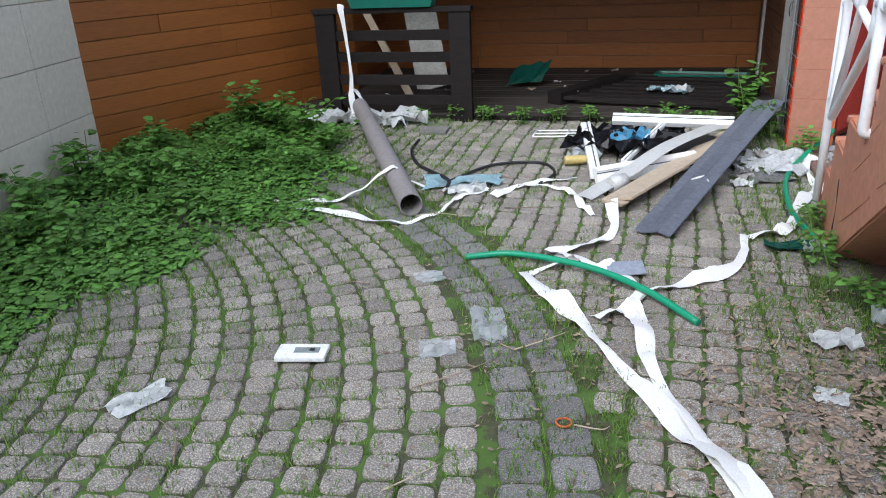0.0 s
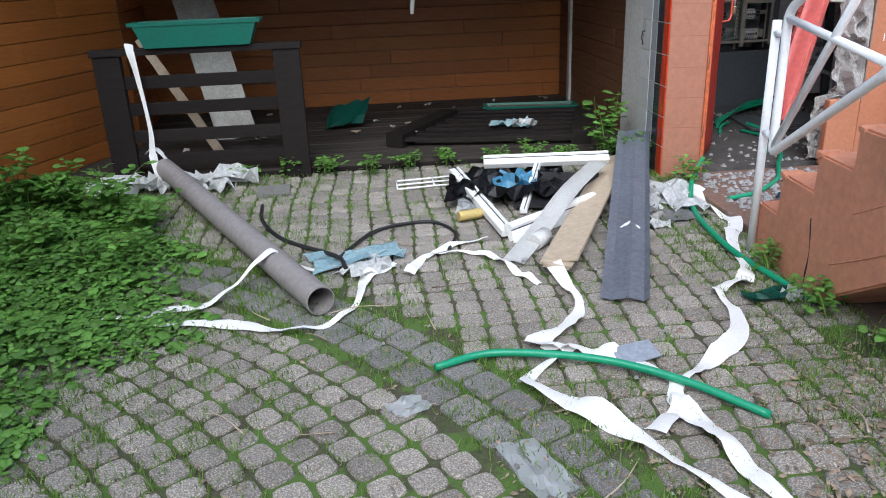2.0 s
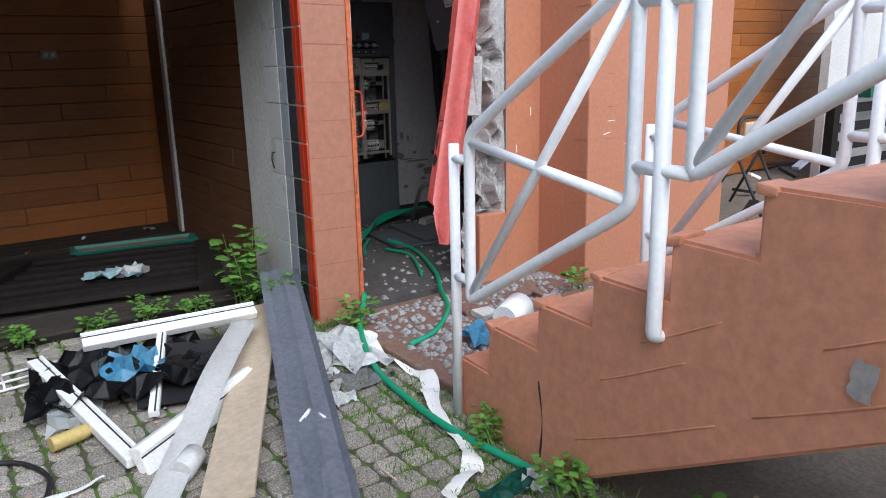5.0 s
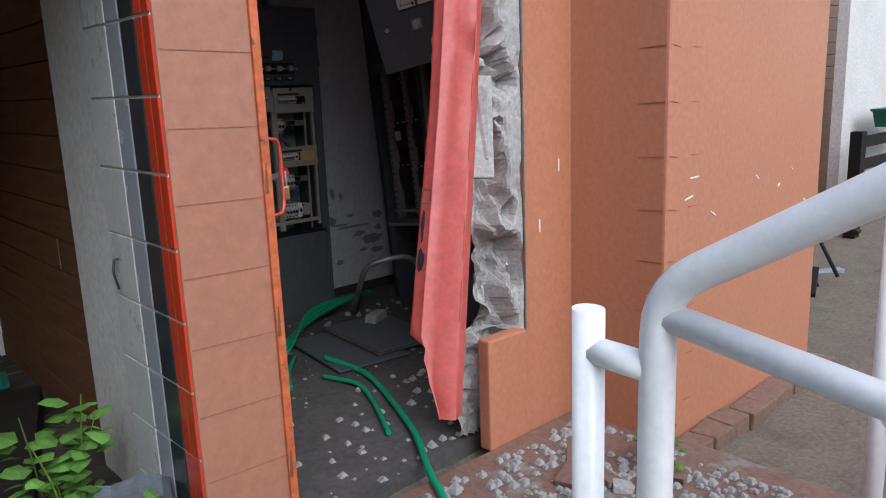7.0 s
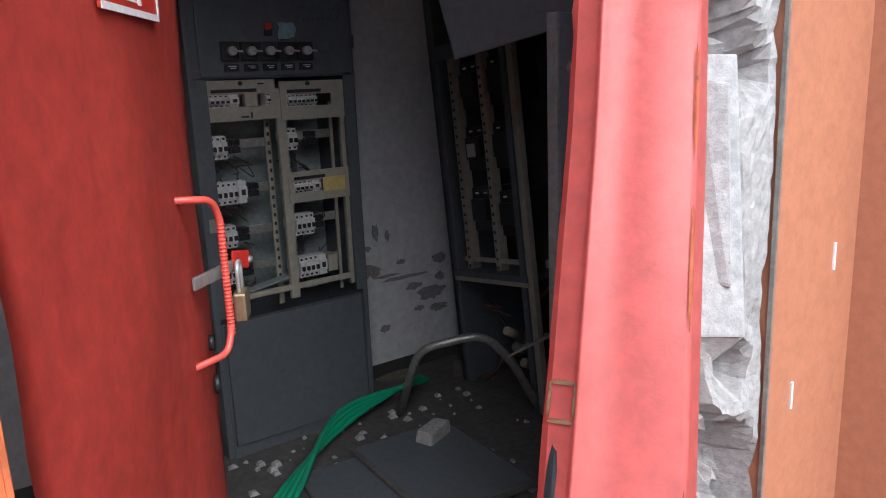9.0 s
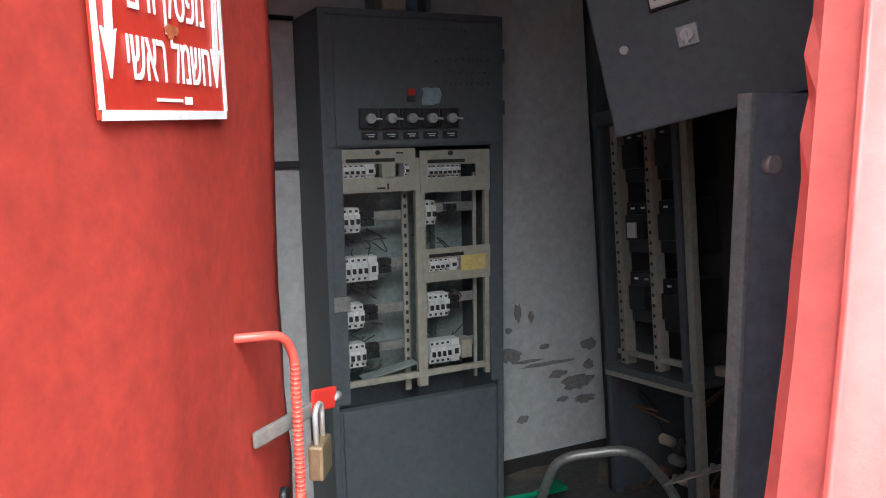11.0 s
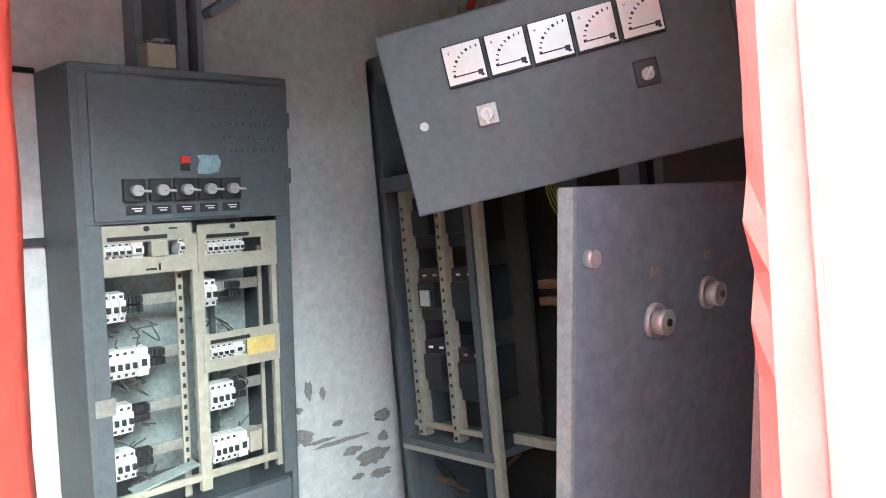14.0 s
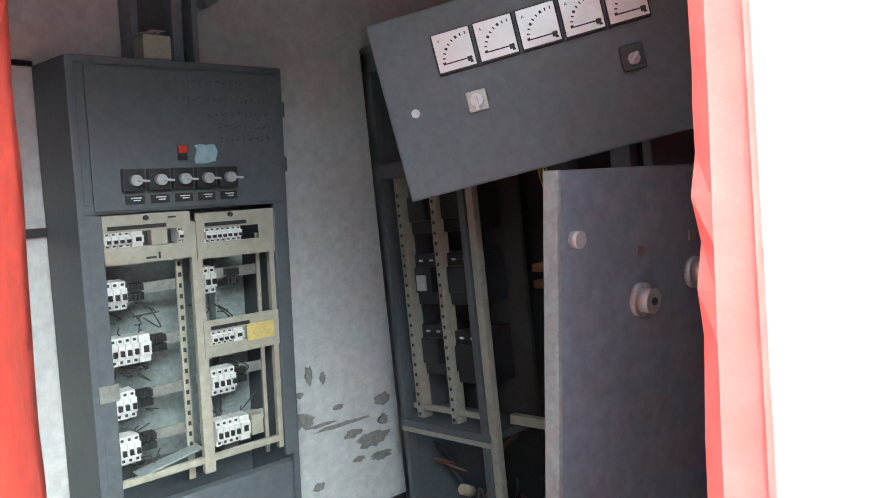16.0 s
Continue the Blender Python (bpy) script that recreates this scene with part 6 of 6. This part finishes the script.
for k, (u, v, h, s, n, L) in enumerate(((-3.55, 4.5, 0.35, 0.3, 170, 0.08), (-3.25, 5.3, 0.50, 0.25, 150, 0.09), (-3.0, 5.45, 0.42, 0.3, 170, 0.085), (-2.72, 5.35, 0.40, 0.3, 190, 0.075), (-3.65, 3.9, 0.42, 0.28, 170, 0.075), (-3.55, 3.3, 0.38, 0.3, 190, 0.07), (-3.2, 3.0, 0.30, 0.3, 190, 0.065), (-3.25, 3.9, 0.28, 0.35, 220, 0.07), (-2.9, 4.7, 0.3, 0.35, 230, 0.06), (-3.3, 2.4, 0.3, 0.3, 180, 0.065), (-2.55, 4.55, 0.2, 0.35, 220, 0.05), (-2.45, 5.1, 0.22, 0.3, 180, 0.06), (-2.95, 2.9, 0.2, 0.3, 200, 0.05))):
    weed(u, v, h, s, n, L, 200 + k)
weed(0.62, 6.05, 0.50, 0.16, 110, 0.085, 300, 0.12, "leafy green sapling at the foot of the column")
weed(0.70, 5.75, 0.28, 0.16, 200, 0.04, 301, 0.11, "bushy small-leaved weed by the tiled column")
weed(0.95, 5.35, 0.18, 0.14, 90, 0.05, 302, 0.1, "low weed beside the doorstep")
weed(0.72, 3.5, 0.16, 0.16, 90, 0.045, 303, None, "low green weed at the stair foot")
weed(0.9, 3.05, 0.14, 0.2, 90, 0.05, 304, None, "low green weed at the dirt edge")
weed(0.78, 4.0, 0.12, 0.14, 90, 0.035, 305, None, "low green weed by the stair wall")
weed(2.3, 5.0, 0.22, 0.12, 50, 0.05, 306, 0.1, "low weed growing by the front wall")
for k in range(10):
    weed(-2.0 + 0.29 * k, 6.07 + 0.03 * (k % 3), 0.11 + 0.04 * (k % 2), 0.16, 90, 0.04, 320 + k, None, "low green weeds along the terrace edge")

# grass in the joints
verts, faces = [], []
q = random.Random(55)


def blade(u, v, h):
    a, b = q.uniform(0, 6.28), q.uniform(0, 6.28)
    z = gz(v) - 0.012
    w = Vector((math.cos(a), math.sin(a), 0)) * 0.0022
    ln = Vector((math.cos(b), math.sin(b), 0)) * h * q.uniform(0.2, 0.9)
    p = Vector((u, v, z))
    i = len(verts)
    verts.extend([p - w, p + w, p + ln * 0.4 + Vector((0, 0, h * 0.7)) + w * 0.7, p + ln * 0.4 + Vector((0, 0, h * 0.7)) - w * 0.7, p + ln + Vector((0, 0, h))])
    faces.extend([(i, i + 1, i + 2, i + 3), (i + 3, i + 2, i + 4)])


def grass_density(u, v):
    r = (Vector((u, v)) - CEN).length
    d = 0.05 + 0.5 * max(0, noise.noise(Vector((u * 1.5, v * 1.5, 9))) + 0.05)
    if 3.85 < r < 4.35 and v > 1.2:
        d += 0.55
    if u < -1.1:
        d += 0.55 * min(1, (-1.1 - u))
    if u > 0.4 and v > 2.4:
        d += 0.6
    return d


tufts = []
while len(tufts) < 6800:
    u, v = q.uniform(-3.4, 0.95), q.uniform(0.4, 6.2)
    if q.random() < grass_density(u, v):
        tufts.append((u, v))


# ---- paving stones ----
def paver_mesh(w, d, seed):
    q = random.Random(seed)
    verts, faces = [], []
    corner = 0.027
    ring = []
    for cx, cy, a0 in ((w / 2, d / 2, 0), (-w / 2, d / 2, 90), (-w / 2, -d / 2, 180), (w / 2, -d / 2, 270)):
        for k in (0, 1, 2):
            a = radians(a0 + 45 * k)
            ring.append((cx - math.copysign(corner, cx) + corner * math.cos(a) + q.uniform(-.002, .002), cy - math.copysign(corner, cy) + corner * math.sin(a) + q.uniform(-.002, .002)))
    for z, k in ((-0.05, 1.0), (-0.011, 1.0), (-0.003, 0.95), (0.0, 0.86)):
        verts += [(x * k, y * k, z + (q.uniform(-.001, .001) if z > -0.01 else 0)) for x, y in ring]
    n = 12
    for r in (0, 1, 2):
        for k in range(n):
            faces.append((r * n + k, r * n + (k + 1) % n, (r + 1) * n + (k + 1) % n, (r + 1) * n + k))
    faces.append(tuple(range(3 * n, 4 * n)))
    return verts, faces


PM = {}
for key, w, d, mat in (("warm", 0.110, 0.110, PAVER), ("grey", 0.142, 0.148, PAVER_GREY)):
    PM[key] = []
    for s in range(6):
        vf = paver_mesh(w, d, s + 10)
        me = bpy.data.meshes.new("paving_stone")
        me.from_pydata(*[vf[0], [], vf[1]])
        me.materials.append(mat)
        PM[key].append((me, vf))
paving = tagged(new("pavement"), "weathered concrete paving stones laid in sweeping arcs, mossy joints", "paving", kind="structure")
stones = []
PITCH = 0.122


def walled(u, v):
    return u < left_wall_u(v) + 0.05 or v > 6.22 or u > 0.98 or (u > 0.80 and v > 5.5) or (u > 0.9 and v > 4.45)


q = random.Random(8)
r = 0.7
while r < 3.85:
    n = int(2 * math.pi * r / PITCH)
    off = q.random()
    for k in range(n):
        a = 2 * math.pi * (k + off) / n
        stones.append((CEN.x + r * math.cos(a), CEN.y + r * math.sin(a), a + math.pi / 2, "warm"))
    r += PITCH
for r in (3.94, 4.10):
    n = int(2 * math.pi * r / 0.16)
    for k in range(n):
        a = 2 * math.pi * (k + 0.3 * r) / n
        stones.append((CEN.x + r * math.cos(a), CEN.y + r * math.sin(a), a, "grey"))
for i in range(-30, 36):
    for j in range(-4, 52):
        u, v = 0.02 + i * PITCH + 0.01 * math.sin(j * .7), 0.3 + j * PITCH + 0.012 * math.sin(i * .5)
        if (Vector((u, v)) - CEN).length > 4.245:
            stones.append((u, v, 0.0, "warm"))
kept = []
for s in stones:
    u, v = s[0], s[1]
    if not walled(u, v) and -0.6 < v and u > -3.6 and not (u > 0.75 + 0.12 * math.sin(v * 5) and v < 3.4):
        kept.append(s)
near = sorted(kept, key=lambda s: (s[0] + 0.35) ** 2 + (s[1] - 3.0) ** 2)
jv, jf, jm = [], [], []
for n, (u, v, a, key) in enumerate(near):
    me, vf = PM[key][q.randrange(6)]
    turn = Matrix.Translation((u, v, gz(v) + q.uniform(-0.004, 0.004))) @ Euler((0.024 + q.uniform(-.02, .02), q.uniform(-.02, .02), a + q.uniform(-.04, .04))).to_matrix().to_4x4()
    if n < 300:
        ob = new("paving_stone", me)
        ob.matrix_world = turn
        ob.parent = paving
    else:
        i = len(jv)
        jv += [tuple(turn @ Vector(p)) for p in vf[0]]
        jf += [tuple(i + k for k in f) for f in vf[1]]
        jm += [key == "grey"] * len(vf[1])
me = bpy.data.meshes.new("paving_stones")
me.from_pydata(jv, [], jf)
me.materials.append(PAVER); me.materials.append(PAVER_GREY)
me.polygons.foreach_set("material_index", [int(x) for x in jm])
ob = new("paving_stones", me)
ob.parent = paving
ob["kind"] = "stuff"

# grass follows the joints
for u, v in tufts:
    for k in range(q.randrange(5, 15)):
        blade(u + q.gauss(0, 0.022), v + q.gauss(0, 0.022), q.uniform(0.012, 0.05))
cloud("joint_grass", GRASS, verts, faces, "short grass sprouting from the paving joints", "grass", "stuff")
# leaf litter, grit and twigs
verts, faces = [], []
q = random.Random(66)
for k in range(7600):
    if k < 5000:
        u, v = q.gauss(0.68, 0.28), q.gauss(2.1, 0.55)
    elif k < 5800:
        u, v = q.gauss(-0.35, 0.25), q.gauss(2.9, 0.5)
    else:
        u, v = q.uniform(-2.2, 0.9), q.uniform(1, 5.6)
    L = q.uniform(0.006, 0.03) * (1.5 if k < 5000 else 1)
    a = q.uniform(0, 6.28)
    leaf_into(verts, faces, Vector((u, v, gz(v) + 0.006 + (-.03 if u > 1 else 0))), Vector((math.cos(a), math.sin(a), q.uniform(-.1, .2))), Vector((q.uniform(-.4, .4), q.uniform(-.4, .4), 1)), L, L * q.uniform(0.08, 0.3))
cloud("leaf_litter", LITTER, verts, faces, "dry brown leaf litter and bark chips", "leaf litter", "stuff")
verts, faces = [], []
for k in range(1500):
    z0 = q.random()
    if z0 < 0.62:
        u, v = q.uniform(1.0, 2.45), q.uniform(4.5, 5.5)
        z = 0.112
    elif z0 < 0.8:
        u, v = q.uniform(1.2, 3.1), q.uniform(5.7, 7.6)
        z = 0.102
    else:
        u, v = q.gauss(-0.2, 0.9), q.uniform(2, 5.5)
        z = gz(v) + 0.002
    if u > 0.96 and z0 >= 0.8:
        continue
    s = q.uniform(0.004, 0.022) if z0 < 0.8 else q.uniform(0.003, 0.01)
    i = len(verts)
    for p in ((-1, -1, 0), (1, -1, 0), (1, 1, 0), (-1, 1, 0), (-.6, -.6, .9), (.7, -.5, .8), (.5, .7, 1), (-.7, .6, .7)):
        verts.append(Vector((u + p[0] * s * q.uniform(.6, 1), v + p[1] * s * q.uniform(.6, 1), z + p[2] * s * q.uniform(.6, 1))))
    for f in ((4, 5, 6, 7), (0, 1, 5, 4), (1, 2, 6, 5), (2, 3, 7, 6), (3, 0, 4, 7)):
        faces.append(tuple(i + k2 for k2 in f))
cloud("grit", RUBBLE, verts, faces, "grey rubble grit scattered over the doorstep", "rubble", "stuff")
for k in range(26):
    u, v = q.uniform(-1.6, 0.8), q.uniform(1.6, 4.6)
    a, l = q.uniform(0, 3.14), q.uniform(0.08, 0.35)
    e = Vector((math.cos(a), math.sin(a), 0)) * l
    p = Vector((u, v, gz(v) + 0.008))
    ob = mesh_object("twig", tube(bmesh.new(), smooth([p, p + e * 0.5 + Vector((q.uniform(-.03, .03), q.uniform(-.03, .03), 0.01)), p + e], 4), lambda t: 0.0035 - 0.002 * t, 5), q.choice((LITTER, BEIGE)))
    tagged(ob, "thin dry twig lying on the pavers", "twig", "twigs")
for k in range(9):
    u, v = q.uniform(1.2, 2.4), q.uniform(4.6, 5.4)
    ob = mesh_object("rubble_piece", box(bmesh.new(), (u, v, 0.125), (q.uniform(.05, .2), q.uniform(.04, .12), 0.03), Matrix.Rotation(q.uniform(0, 3), 3, "Z"), 0.006, 0.01), q.choice((RUBBLE, WHITEPAINT, SLAB)))
    tagged(ob, "broken piece of plaster on the doorstep", "rubble", "plaster rubble")

# ---- boards and deck planks ----
board_wall(wall_left, LA, LB, 0.03, 2.7, 0.135, PLANK, -0.012, 2.4, 3)
board_wall(wall_left, LB, LC, 0.15, 2.7, 0.135, PLANK, -0.012, 2.4, 4)
board_wall(wall_back, (-3.3, 8.71), (1.0, 8.71), 0.16, 2.7, 0.135, PLANK, -0.012, 1.6, 5)
board_wall(wall_side, (0.92, 8.7), (0.92, 6.5), 0.16, 2.6, 0.135, BROWNWOOD, -0.012, 2.4, 6)
board_wall(far, (4.0, 7.21), (9.5, 7.21), 0.1, 2.7, 0.135, PLANK, -0.012, 2.0, 7)
plank_me = bpy.data.meshes.new("plank")
bm = box(bmesh.new(), (0, 0, 0), (4.25, 0.112, 0.028), None, 0.004); bm.to_mesh(plank_me); bm.free(); plank_me.materials.append(DECKWOOD)
for k in range(21):
    ob = new("plank", plank_me)
    ob.matrix_world = pose(-1.2, 6.225 + 0.12 * k, 0.150 + 0.002 * math.sin(k * 2.3), 0, 0, 0.1 * math.sin(k * 1.7))
    ob.parent = deck
